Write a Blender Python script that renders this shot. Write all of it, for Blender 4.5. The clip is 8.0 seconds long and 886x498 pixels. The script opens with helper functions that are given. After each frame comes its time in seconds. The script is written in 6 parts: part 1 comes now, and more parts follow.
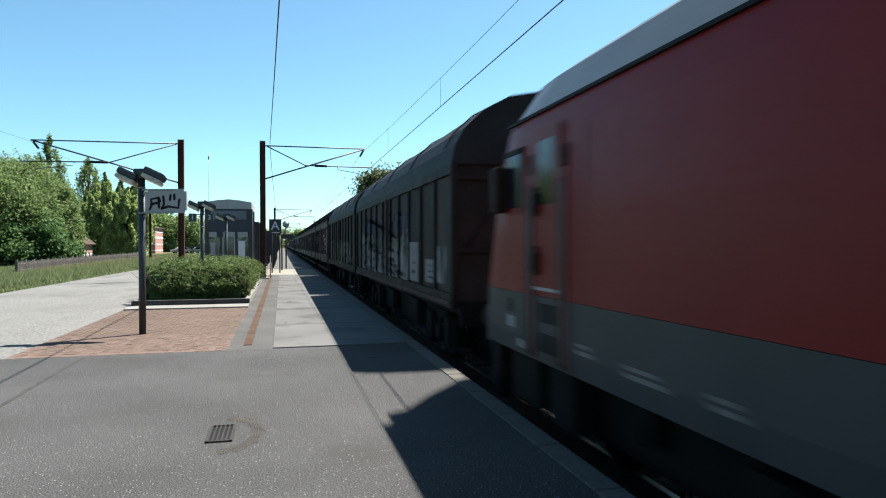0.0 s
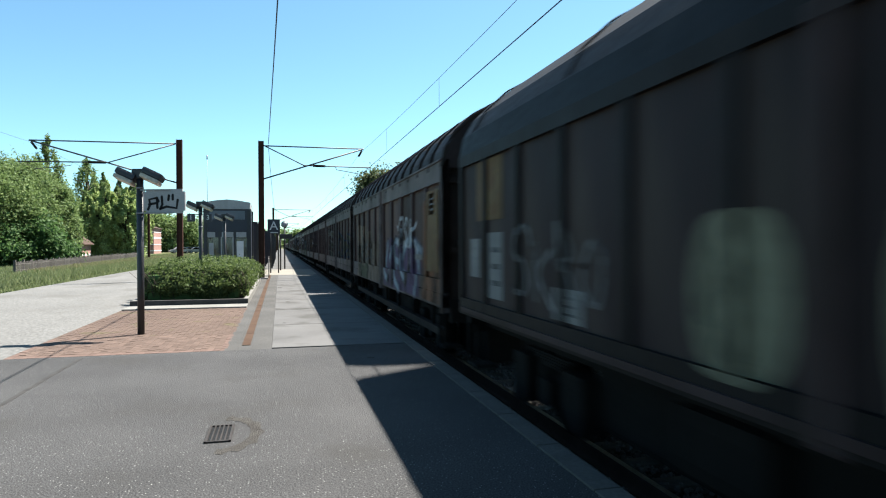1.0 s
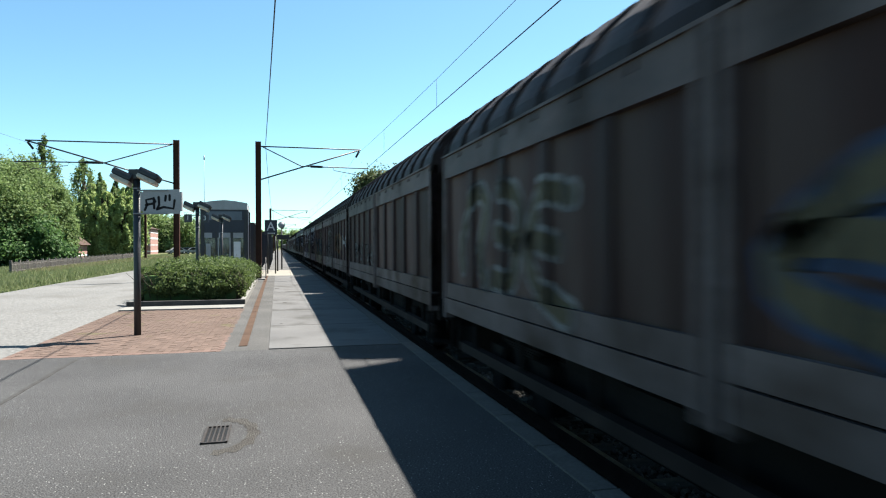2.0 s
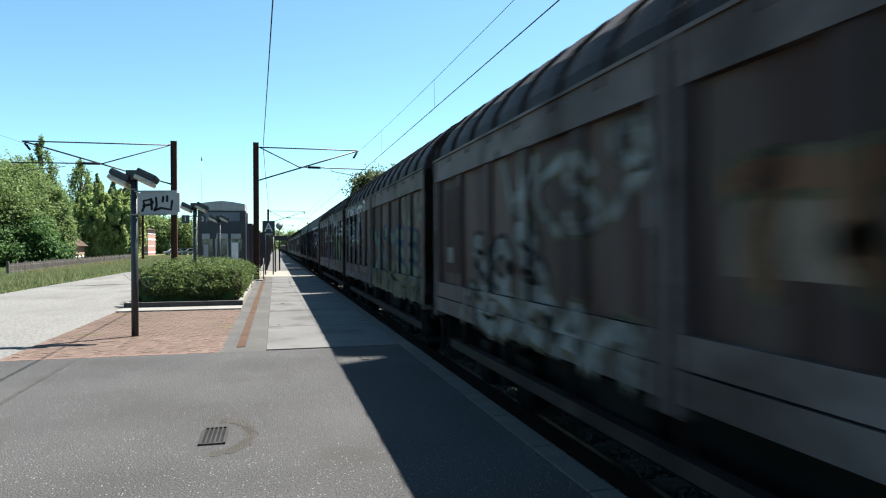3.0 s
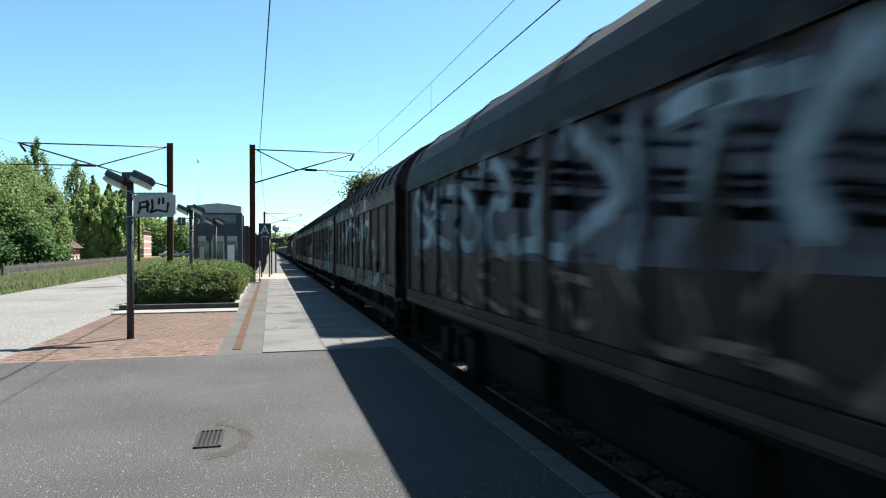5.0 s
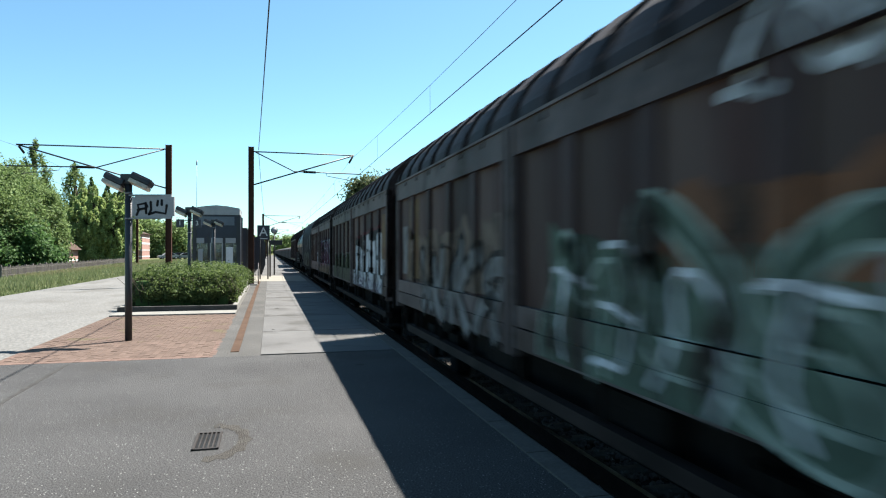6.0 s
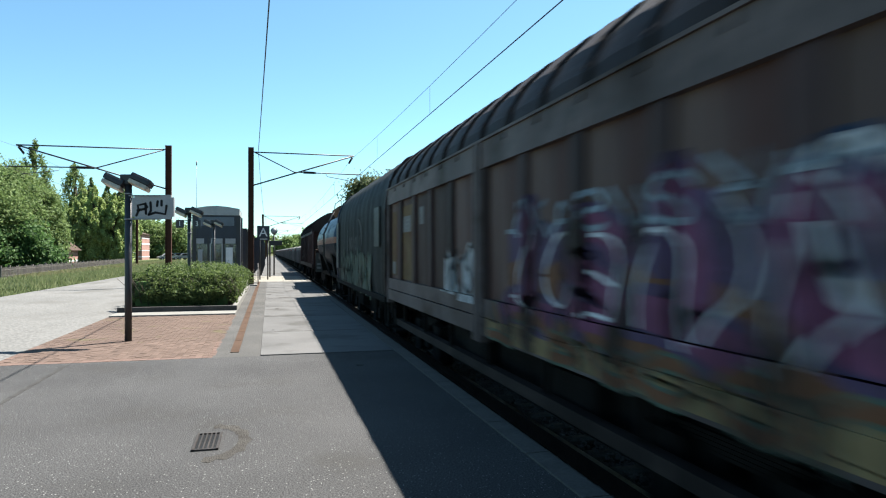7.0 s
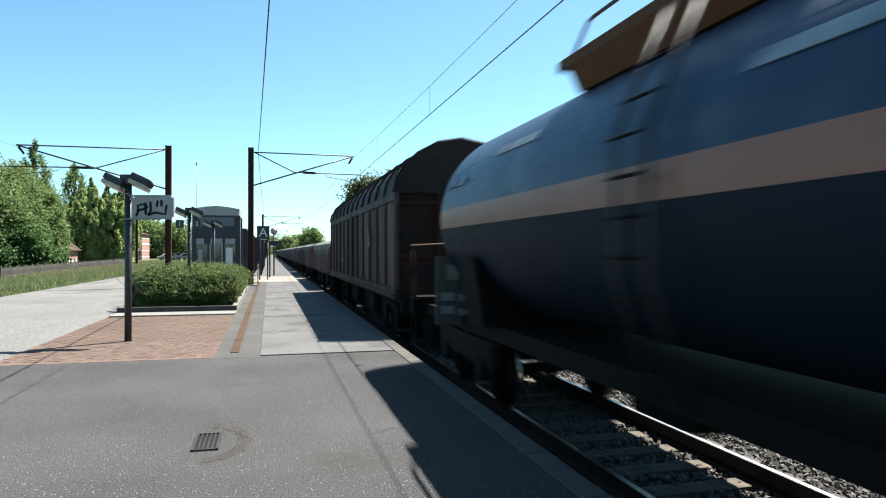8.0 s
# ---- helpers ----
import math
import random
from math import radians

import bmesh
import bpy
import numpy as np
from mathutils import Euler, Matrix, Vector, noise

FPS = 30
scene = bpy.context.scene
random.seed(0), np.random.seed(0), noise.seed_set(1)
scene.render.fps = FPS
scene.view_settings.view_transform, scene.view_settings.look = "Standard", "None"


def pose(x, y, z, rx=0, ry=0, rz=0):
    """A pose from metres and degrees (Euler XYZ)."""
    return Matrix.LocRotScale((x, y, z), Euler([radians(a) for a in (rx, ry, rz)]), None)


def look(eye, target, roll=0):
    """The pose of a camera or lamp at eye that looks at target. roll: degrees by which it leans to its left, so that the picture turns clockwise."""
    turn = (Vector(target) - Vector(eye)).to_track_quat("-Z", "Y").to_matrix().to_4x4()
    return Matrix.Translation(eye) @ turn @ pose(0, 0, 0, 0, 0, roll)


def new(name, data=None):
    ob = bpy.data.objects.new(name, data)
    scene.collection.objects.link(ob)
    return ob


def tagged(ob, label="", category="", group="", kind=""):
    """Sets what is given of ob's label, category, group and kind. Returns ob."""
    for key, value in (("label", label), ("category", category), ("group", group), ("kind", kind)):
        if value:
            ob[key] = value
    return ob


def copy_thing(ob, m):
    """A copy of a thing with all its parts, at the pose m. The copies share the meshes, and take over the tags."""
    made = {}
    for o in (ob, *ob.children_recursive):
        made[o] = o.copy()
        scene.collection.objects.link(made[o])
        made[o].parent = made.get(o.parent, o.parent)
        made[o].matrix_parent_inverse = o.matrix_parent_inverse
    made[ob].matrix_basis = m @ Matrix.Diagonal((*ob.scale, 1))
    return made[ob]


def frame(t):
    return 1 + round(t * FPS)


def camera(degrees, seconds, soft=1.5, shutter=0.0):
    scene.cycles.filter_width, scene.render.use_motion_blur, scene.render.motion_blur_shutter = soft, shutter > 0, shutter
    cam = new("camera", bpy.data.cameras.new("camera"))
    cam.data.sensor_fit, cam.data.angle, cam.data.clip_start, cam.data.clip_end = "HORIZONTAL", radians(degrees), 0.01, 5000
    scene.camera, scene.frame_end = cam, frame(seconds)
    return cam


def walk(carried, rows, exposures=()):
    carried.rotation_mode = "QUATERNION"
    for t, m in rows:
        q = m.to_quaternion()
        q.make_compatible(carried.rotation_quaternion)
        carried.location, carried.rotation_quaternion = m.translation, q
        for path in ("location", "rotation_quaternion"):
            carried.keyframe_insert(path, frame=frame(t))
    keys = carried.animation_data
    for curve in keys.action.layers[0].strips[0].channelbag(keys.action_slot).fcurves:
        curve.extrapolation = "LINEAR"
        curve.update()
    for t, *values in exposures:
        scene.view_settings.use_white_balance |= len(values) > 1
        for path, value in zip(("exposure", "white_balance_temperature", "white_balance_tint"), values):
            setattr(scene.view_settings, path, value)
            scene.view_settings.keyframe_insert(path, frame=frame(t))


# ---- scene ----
EXPO, SKY, SUN = 1.965, 0.0595, 5.0
EYE = Vector((0.0, 0.0, 1.62))
TURNS = [  # seconds, degrees right of the track, degrees up, lean
    (0.0, 13.611, -0.400, -0.22), (0.5, 13.643, -0.418, -0.27), (1.0, 13.725, -0.405, -0.27), (1.5, 13.870, -0.370, -0.22),
    (3.0, 14.145, -0.262, -0.24), (3.5, 14.290, -0.275, -0.31), (4.0, 14.310, -0.270, -0.31), (4.5, 14.368, -0.171, -0.23),
    (6.0, 14.565, 0.184, -0.02), (6.5, 14.585, 0.210, -0.03), (7.0, 14.580, 0.224, -0.03), (7.5, 14.583, 0.235, -0.02), (8.0, 14.590, 0.245, 0.0)]


def aim(turn, up, lean):
    a, b = radians(turn), radians(up)
    return look(EYE, EYE + Vector((math.sin(a) * math.cos(b), math.cos(a) * math.cos(b), math.sin(b))), lean)


cam = camera(67.2, 8.0, soft=1.15, shutter=0.3)
walk(cam, [(t, aim(a, b, c)) for t, a, b, c in TURNS], exposures=[(0.0, EXPO - 0.14), (0.5, EXPO - 0.05), (1.0, EXPO), (8.0, EXPO)])

# ---- light ----
TO_SUN = Vector((0.53, 0.33, 1.0)).normalized()
world = bpy.data.worlds.new("sky")
scene.world = world
world.use_nodes = True
nt = world.node_tree
sky = nt.nodes.new("ShaderNodeTexSky")
sky.sky_type, sky.sun_disc = "NISHITA", False
sky.sun_elevation = math.asin(TO_SUN.z)
sky.sun_rotation = math.atan2(TO_SUN.x, TO_SUN.y)
sky.altitude, sky.air_density, sky.dust_density, sky.ozone_density = 0, 0.8, 0.4, 1.5
tone = nt.nodes.new("ShaderNodeMix")
tone.data_type, tone.blend_type = "RGBA", "MULTIPLY"
tone.inputs[0].default_value, tone.inputs[7].default_value = 1.0, (0.725, 1.0, 0.955, 1)
nt.links.new(sky.outputs[0], tone.inputs[6])
nt.links.new(tone.outputs[2], nt.nodes["Background"].inputs[0])
nt.nodes["Background"].inputs[1].default_value = SKY
sun_data = bpy.data.lights.new("sun", "SUN")
sun_data.energy, sun_data.angle, sun_data.color = SUN, radians(0.5), (1.0, 0.955, 0.88)
sun = new("sun", sun_data)
sun.matrix_world = look(TO_SUN * 50, (0, 0, 0))


# ---- materials ----
def material(name, a, b, rough=0.7, metal=0.0, big=1.5, fine=30.0, bump=0.15, vary=0.0, grime=None, flecks=None, stretch=(1, 1, 1), contrast=0.35, spec=0.5):
    """Two colours mixed by a large noise, shaken by a fine one. grime: (colour, amount, scale). flecks: (colour, scale, size). vary: brightness by object."""
    m = bpy.data.materials.new(name)
    m.use_nodes = True
    t = m.node_tree
    n, l = t.nodes, t.links
    bs = n["Principled BSDF"]
    bs.inputs["Metallic"].default_value = metal
    bs.inputs["Specular IOR Level"].default_value = spec if rough < 0.56 else 0.12
    co = n.new("ShaderNodeTexCoord")
    mp = n.new("ShaderNodeMapping")
    mp.inputs["Scale"].default_value = stretch
    l.new(co.outputs["Object"], mp.inputs[0])
    at = mp.outputs[0]

    def noise_at(scale, detail=4.0, lo=0.35, hi=0.65):
        x = n.new("ShaderNodeTexNoise")
        x.inputs["Scale"].default_value, x.inputs["Detail"].default_value = scale, detail
        l.new(at, x.inputs["Vector"])
        r = n.new("ShaderNodeMapRange")
        r.inputs[1].default_value, r.inputs[2].default_value = lo, hi
        l.new(x.outputs[0], r.inputs[0])
        return r.outputs[0]

    def blend(fac, c1, c2, kind="MIX"):
        x = n.new("ShaderNodeMix")
        x.data_type, x.blend_type = "RGBA", kind
        for sock, v in ((x.inputs[0], fac), (x.inputs[6], c1), (x.inputs[7], c2)):
            if isinstance(v, (tuple, list)):
                sock.default_value = (*v, 1) if len(v) == 3 else v
            elif isinstance(v, (int, float)):
                sock.default_value = v
            else:
                l.new(v, sock)
        return x.outputs[2]

    col = blend(noise_at(big), a, b)
    f = noise_at(fine, 6.0, 0.25, 0.75)
    g = n.new("ShaderNodeMapRange")
    g.inputs[3].default_value, g.inputs[4].default_value = 1 - contrast, 1 + contrast
    l.new(f, g.inputs[0])
    hsv = n.new("ShaderNodeHueSaturation")
    l.new(col, hsv.inputs["Color"])
    l.new(g.outputs[0], hsv.inputs["Value"])
    col = hsv.outputs[0]
    if grime:
        col = blend(noise_at(grime[2], 8.0, 0.62 - 0.3 * grime[1], 0.72 - 0.2 * grime[1]), col, grime[0])
    if flecks:
        v = n.new("ShaderNodeTexVoronoi")
        v.inputs["Scale"].default_value = flecks[1]
        l.new(co.outputs["Object"], v.inputs["Vector"])
        r = n.new("ShaderNodeMapRange")
        r.inputs[1].default_value, r.inputs[2].default_value = flecks[2], flecks[2] * 0.7
        l.new(v.outputs["Distance"], r.inputs[0])
        q = n.new("ShaderNodeMath")
        q.operation = "GREATER_THAN"
        q.inputs[1].default_value = 0.72
        sp = n.new("ShaderNodeSeparateColor")
        l.new(v.outputs["Color"], sp.inputs[0])
        l.new(sp.outputs[0], q.inputs[0])
        k = n.new("ShaderNodeMath")
        k.operation = "MULTIPLY"
        l.new(r.outputs[0], k.inputs[0])
        l.new(q.outputs[0], k.inputs[1])
        col = blend(k.outputs[0], col, flecks[0])
    if vary:
        oi = n.new("ShaderNodeObjectInfo")
        r = n.new("ShaderNodeMapRange")
        r.inputs[3].default_value, r.inputs[4].default_value = 1 - vary, 1 + vary
        l.new(oi.outputs["Random"], r.inputs[0])
        h2 = n.new("ShaderNodeHueSaturation")
        l.new(col, h2.inputs["Color"])
        l.new(r.outputs[0], h2.inputs["Value"])
        col = h2.outputs[0]
    l.new(col, bs.inputs["Base Color"])
    rr = n.new("ShaderNodeMapRange")
    rr.inputs[3].default_value, rr.inputs[4].default_value = max(0.03, rough - 0.12), min(1, rough + 0.12)
    l.new(f, rr.inputs[0])
    l.new(rr.outputs[0], bs.inputs["Roughness"])
    if bump:
        bp = n.new("ShaderNodeBump")
        bp.inputs["Strength"].default_value, bp.inputs["Distance"].default_value = bump, 0.02
        l.new(f, bp.inputs["Height"])
        l.new(bp.outputs[0], bs.inputs["Normal"])
    return m


def foliage(name, a, b, rough=0.65):
    """Leaves that differ from one to the next and let some light through."""
    m = bpy.data.materials.new(name)
    m.use_nodes = True
    n, l = m.node_tree.nodes, m.node_tree.links
    bs = n["Principled BSDF"]
    geo = n.new("ShaderNodeNewGeometry")
    ramp = n.new("ShaderNodeMix")
    ramp.data_type = "RGBA"
    ramp.inputs[6].default_value, ramp.inputs[7].default_value = (*a, 1), (*b, 1)
    l.new(geo.outputs["Random Per Island"], ramp.inputs[0])
    l.new(ramp.outputs[2], bs.inputs["Base Color"])
    bs.inputs["Roughness"].default_value = rough
    bs.inputs["Specular IOR Level"].default_value = 0.25
    tr = n.new("ShaderNodeBsdfTranslucent")
    l.new(ramp.outputs[2], tr.inputs[0])
    mx = n.new("ShaderNodeMixShader")
    mx.inputs[0].default_value = 0.42
    l.new(bs.outputs[0], mx.inputs[1])
    l.new(tr.outputs[0], mx.inputs[2])
    l.new(mx.outputs[0], n["Material Output"].inputs[0])
    return m


M = {}
M["asphalt"] = material("asphalt", (0.0410, 0.0408, 0.0412), (0.0565, 0.0562, 0.0566), 0.9, big=0.45, fine=75, bump=0.5, contrast=1.0, grime=((0.0405, 0.0395, 0.038), 0.30, 0.55), flecks=((0.26, 0.257, 0.25), 42, 0.215))
M["asphalt_patch"] = material("asphalt_patch", (0.0573, 0.0559, 0.0538), (0.0754, 0.0733, 0.0698), 0.9, big=0.9, fine=60, bump=0.4, contrast=0.25)
M["slab"] = material("slab", (0.0825, 0.0814, 0.0805), (0.1045, 0.1029, 0.1018), 0.9, big=0.7, fine=40, bump=0.3, contrast=0.2, grime=((0.0595, 0.0581, 0.0546), 0.3, 0.9))
M["slab_pale"] = material("slab_pale", (0.1729, 0.1624, 0.1386), (0.1939, 0.1841, 0.1596), 0.9, big=1.2, fine=40, contrast=0.15)
M["road"] = material("road", (0.1080, 0.1063, 0.1020), (0.1310, 0.1293, 0.1243), 0.92, big=0.5, fine=18, bump=0.4, contrast=0.3, grime=((0.098, 0.095, 0.089), 0.34, 0.6), flecks=((0.165, 0.162, 0.156), 9, 0.16), stretch=(1, 0.45, 1))
M["coping"] = material("coping", (0.0665, 0.0630, 0.0574), (0.0875, 0.0826, 0.0749), 0.9, big=2, fine=35, contrast=0.25)
M["brick"] = material("brick", (0.0860, 0.0610, 0.0500), (0.1060, 0.0760, 0.0620), 0.9, big=0.8, fine=40, bump=0.3, contrast=0.35, vary=0.16, grime=((0.0900, 0.0790, 0.0430), 0.08, 1.3))
M["brick_border"] = material("brick_border", (0.1020, 0.0690, 0.0570), (0.1180, 0.0810, 0.0670), 0.9, big=2, fine=50, contrast=0.2, vary=0.1)
M["joint"] = material("joint", (0.0722, 0.0554, 0.0440), (0.0836, 0.0651, 0.0510), 0.95, big=3, fine=60)
M["rust"] = material("rust", (0.0490, 0.0288, 0.0187), (0.0648, 0.0396, 0.0259), 0.85, big=3, fine=40, contrast=0.3)
M["corten"] = material("corten", (0.0413, 0.0189, 0.0140), (0.0637, 0.0294, 0.0196), 0.8, big=2, fine=25, contrast=0.3)
M["dark_paint"] = material("dark_paint", (0.0105, 0.0119, 0.0140), (0.0175, 0.0182, 0.0203), 0.5, big=3, fine=40, contrast=0.25)
M["navy"] = material("navy", (0.0091, 0.0119, 0.0224), (0.0126, 0.0168, 0.0287), 0.45, big=3, fine=40, contrast=0.2)
M["grey_metal"] = material("grey_metal", (0.1680, 0.1736, 0.1792), (0.2016, 0.2072, 0.2128), 0.5, metal=0.3, big=2, fine=30, contrast=0.15)
M["pale_metal"] = material("pale_metal", (0.2352, 0.2352, 0.2352), (0.2800, 0.2800, 0.2800), 0.5, big=3, fine=40, contrast=0.15)
M["white"] = material("white", (0.5040, 0.5040, 0.5040), (0.5600, 0.5600, 0.5600), 0.6, big=3, fine=40, contrast=0.1)
M["wire"] = material("wire", (0.0350, 0.0315, 0.0280), (0.0490, 0.0420, 0.0385), 0.6, metal=0.4, big=3, fine=40)
M["steel"] = material("steel", (0.26, 0.25, 0.24), (0.34, 0.33, 0.31), 0.36, metal=1.0, big=4, fine=60, contrast=0.15, bump=0.05)
M["rail_rust"] = material("rail_rust", (0.0280, 0.0182, 0.0140), (0.0420, 0.0280, 0.0210), 0.85, big=4, fine=50)
M["sleeper"] = material("sleeper", (0.0620, 0.0560, 0.0480), (0.0820, 0.0750, 0.0650), 0.9, big=4, fine=40, contrast=0.25, grime=((0.1400, 0.1120, 0.0840), 0.35, 3))
M["ballast"] = material("ballast", (0.0840, 0.0777, 0.0714), (0.1344, 0.1281, 0.1197), 0.9, big=5, fine=30, vary=0.0, contrast=0.4)
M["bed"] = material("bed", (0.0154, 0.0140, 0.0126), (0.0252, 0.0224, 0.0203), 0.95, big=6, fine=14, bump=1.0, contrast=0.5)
M["ground"] = material("ground", (0.0595, 0.0714, 0.0268), (0.0952, 0.0952, 0.0446), 0.95, big=0.3, fine=8, bump=0.5, contrast=0.4)
M["blade"] = foliage("blade", (0.1000, 0.1380, 0.0500), (0.1950, 0.2150, 0.1080))
M["blade_dry"] = foliage("blade_dry", (0.150, 0.150, 0.075), (0.260, 0.235, 0.130))
M["leaf"] = foliage("leaf", (0.0860, 0.1320, 0.0430), (0.1700, 0.2360, 0.0820))
M["leaf_olive"] = foliage("leaf_olive", (0.0520, 0.0680, 0.0310), (0.1120, 0.1360, 0.0600))
M["leaf_dark"] = foliage("leaf_dark", (0.0392, 0.0838, 0.0255), (0.0902, 0.1629, 0.0490))
M["leaf_light"] = foliage("leaf_light", (0.2000, 0.2700, 0.0900), (0.3900, 0.4700, 0.1800))
M["leaf_hedge"] = foliage("leaf_hedge", (0.0270, 0.0490, 0.0160), (0.1320, 0.1780, 0.0560))
M["bark"] = material("bark", (0.0490, 0.0385, 0.0315), (0.0770, 0.0630, 0.0490), 0.9, big=3, fine=14, bump=0.6, stretch=(1, 1, 0.3))
M["old_wood"] = material("old_wood", (0.0963, 0.0875, 0.0788), (0.1487, 0.1356, 0.1225), 0.9, big=4, fine=25, stretch=(1, 1, 0.2), vary=0.2)
M["house_brick"] = material("house_brick", (0.250, 0.145, 0.122), (0.300, 0.182, 0.155), 0.9, big=3, fine=20, contrast=0.2)
M["roof_tile"] = material("roof_tile", (0.0525, 0.0336, 0.0280), (0.0700, 0.0476, 0.0392), 0.8, big=3, fine=20)
M["concrete"] = material("concrete", (0.1477, 0.1442, 0.1330), (0.1771, 0.1736, 0.1624), 0.9, big=2, fine=30, contrast=0.2)
M["kerb_dark"] = material("kerb_dark", (0.0350, 0.0350, 0.0350), (0.0560, 0.0546, 0.0525), 0.8, big=3, fine=30)
# rolling stock
M["wagon_dark"] = material("wagon_dark", (0.0105, 0.0070, 0.0074), (0.0225, 0.0152, 0.0158), 0.62, big=0.9, fine=9, bump=0.1, contrast=0.5, vary=0.5, grime=((0.036, 0.027, 0.023), 0.12, 1.1), stretch=(1, 1.6, 0.3))
M["wagon_rib"] = material("wagon_rib", (0.0075, 0.0062, 0.0060), (0.0150, 0.0125, 0.0120), 0.6, big=0.9, fine=9, bump=0.1, contrast=0.4, vary=0.3, grime=((0.045, 0.036, 0.032), 0.16, 1.6), stretch=(1, 1, 0.3))
M["wagon_brown"] = material("wagon_brown", (0.0300, 0.0180, 0.0175), (0.0580, 0.0385, 0.0375), 0.6, big=0.9, fine=9, bump=0.1, contrast=0.4, vary=0.35, grime=((0.016, 0.012, 0.010), 0.34, 1.4), stretch=(1, 1, 0.3))
M["wagon_frame"] = material("wagon_frame", (0.0700, 0.0550, 0.0530), (0.1150, 0.0955, 0.0935), 0.6, big=1.1, fine=12, bump=0.1, contrast=0.4, vary=0.18, grime=((0.0300, 0.0200, 0.0155), 0.44, 1.6), stretch=(1, 0.6, 0.6))
M["wagon_panel"] = material("wagon_panel", (0.0262, 0.0125, 0.0112), (0.0600, 0.0322, 0.0280), 0.62, big=0.9, fine=8, bump=0.1, contrast=0.5, vary=0.5, grime=((0.078, 0.054, 0.047), 0.22, 0.9), stretch=(1, 1.8, 0.28))
M["wagon_end"] = material("wagon_end", (0.0120, 0.0085, 0.0075), (0.0260, 0.0185, 0.0165), 0.7, big=1.2, fine=12, contrast=0.4, vary=0.3, grime=((0.05, 0.036, 0.03), 0.15, 1.5))
M["roof_dark"] = material("roof_dark", (0.0085, 0.0085, 0.0098), (0.0150, 0.0150, 0.0165), 0.62, big=0.8, fine=12, bump=0.1, contrast=0.3, grime=((0.022, 0.021, 0.021), 0.2, 1.2))
M["wagon_oxide"] = material("wagon_oxide", (0.0210, 0.0080, 0.0063), (0.0308, 0.0126, 0.0098), 0.7, big=1.2, fine=12, contrast=0.3, vary=0.15, grime=((0.0175, 0.0119, 0.0105), 0.3, 1.5))
M["roof_sheet"] = material("roof_sheet", (0.0178, 0.0126, 0.0121), (0.0282, 0.0209, 0.0199), 0.62, big=0.8, fine=12, bump=0.1, contrast=0.25, grime=((0.0154, 0.0140, 0.0126), 0.3, 1.2))
M["roof_grey"] = material("roof_grey", (0.0700, 0.0700, 0.0735), (0.1050, 0.1050, 0.1085), 0.45, big=0.8, fine=12, bump=0.08, contrast=0.2)
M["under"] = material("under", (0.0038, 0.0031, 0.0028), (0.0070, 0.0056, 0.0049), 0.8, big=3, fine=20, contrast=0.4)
M["ochre"] = material("ochre", (0.1050, 0.0672, 0.0315), (0.1386, 0.0966, 0.0504), 0.7, big=2, fine=12, contrast=0.3, grime=((0.0980, 0.0490, 0.0280), 0.3, 2.5))
M["plate_white"] = material("plate_white", (0.1400, 0.1400, 0.1400), (0.1820, 0.1820, 0.1750), 0.6, big=4, fine=20, contrast=0.2, grime=((0.1750, 0.1540, 0.1400), 0.2, 5))
M["loco_red"] = material("loco_red", (0.1330, 0.0045, 0.0058), (0.1500, 0.0060, 0.0072), 0.42, spec=0.20, big=1.2, fine=20, bump=0.02, contrast=0.06)
M["loco_grey"] = material("loco_grey", (0.0330, 0.0362, 0.0370), (0.0410, 0.0445, 0.0455), 0.5, spec=0.2, big=1.5, fine=20, bump=0.02, contrast=0.1)
M["rail_pink"] = material("rail_pink", (0.110, 0.040, 0.040), (0.130, 0.050, 0.048), 0.5, spec=0.3, big=2, fine=20, bump=0.02, contrast=0.1)
M["loco_roof"] = material("loco_roof", (0.0910, 0.0910, 0.0910), (0.1120, 0.1120, 0.1120), 0.4, big=1.5, fine=20, bump=0.03, contrast=0.1)
M["black"] = material("black", (0.0070, 0.0070, 0.0070), (0.0120, 0.0120, 0.0120), 0.62, big=3, fine=20)
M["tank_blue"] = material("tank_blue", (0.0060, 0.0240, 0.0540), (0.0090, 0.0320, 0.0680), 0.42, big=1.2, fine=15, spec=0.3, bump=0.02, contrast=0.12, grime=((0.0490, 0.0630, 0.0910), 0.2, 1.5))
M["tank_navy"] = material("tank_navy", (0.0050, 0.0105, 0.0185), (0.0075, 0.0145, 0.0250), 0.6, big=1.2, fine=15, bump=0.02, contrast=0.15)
M["tank_stripe"] = material("tank_stripe", (0.1900, 0.0640, 0.0430), (0.2150, 0.0780, 0.0530), 0.4, big=1.2, fine=15, bump=0.02, contrast=0.1)
M["walkway_orange"] = material("walkway_orange", (0.0820, 0.0350, 0.0150), (0.1050, 0.0470, 0.0210), 0.7, big=3, fine=20, contrast=0.3)
M["tarp"] = material("tarp", (0.0126, 0.0147, 0.0147), (0.0182, 0.0210, 0.0203), 0.7, big=0.8, fine=10, bump=0.15, contrast=0.15, stretch=(1, 1, 0.3))
M["tarp_logo"] = material("tarp_logo", (0.0525, 0.0546, 0.0546), (0.0700, 0.0728, 0.0728), 0.6, big=2, fine=15)
M["blue_frame"] = material("blue_frame", (0.0045, 0.0140, 0.0340), (0.0070, 0.0190, 0.0430), 0.6, big=2, fine=15)
M["load_grey"] = material("load_grey", (0.1176, 0.1148, 0.1106), (0.1568, 0.1519, 0.1421), 0.8, big=1.5, fine=10, vary=0.25)
M["board_grey"] = material("board_grey", (0.040, 0.040, 0.038), (0.062, 0.061, 0.058), 0.7, big=3, fine=20, contrast=0.3)
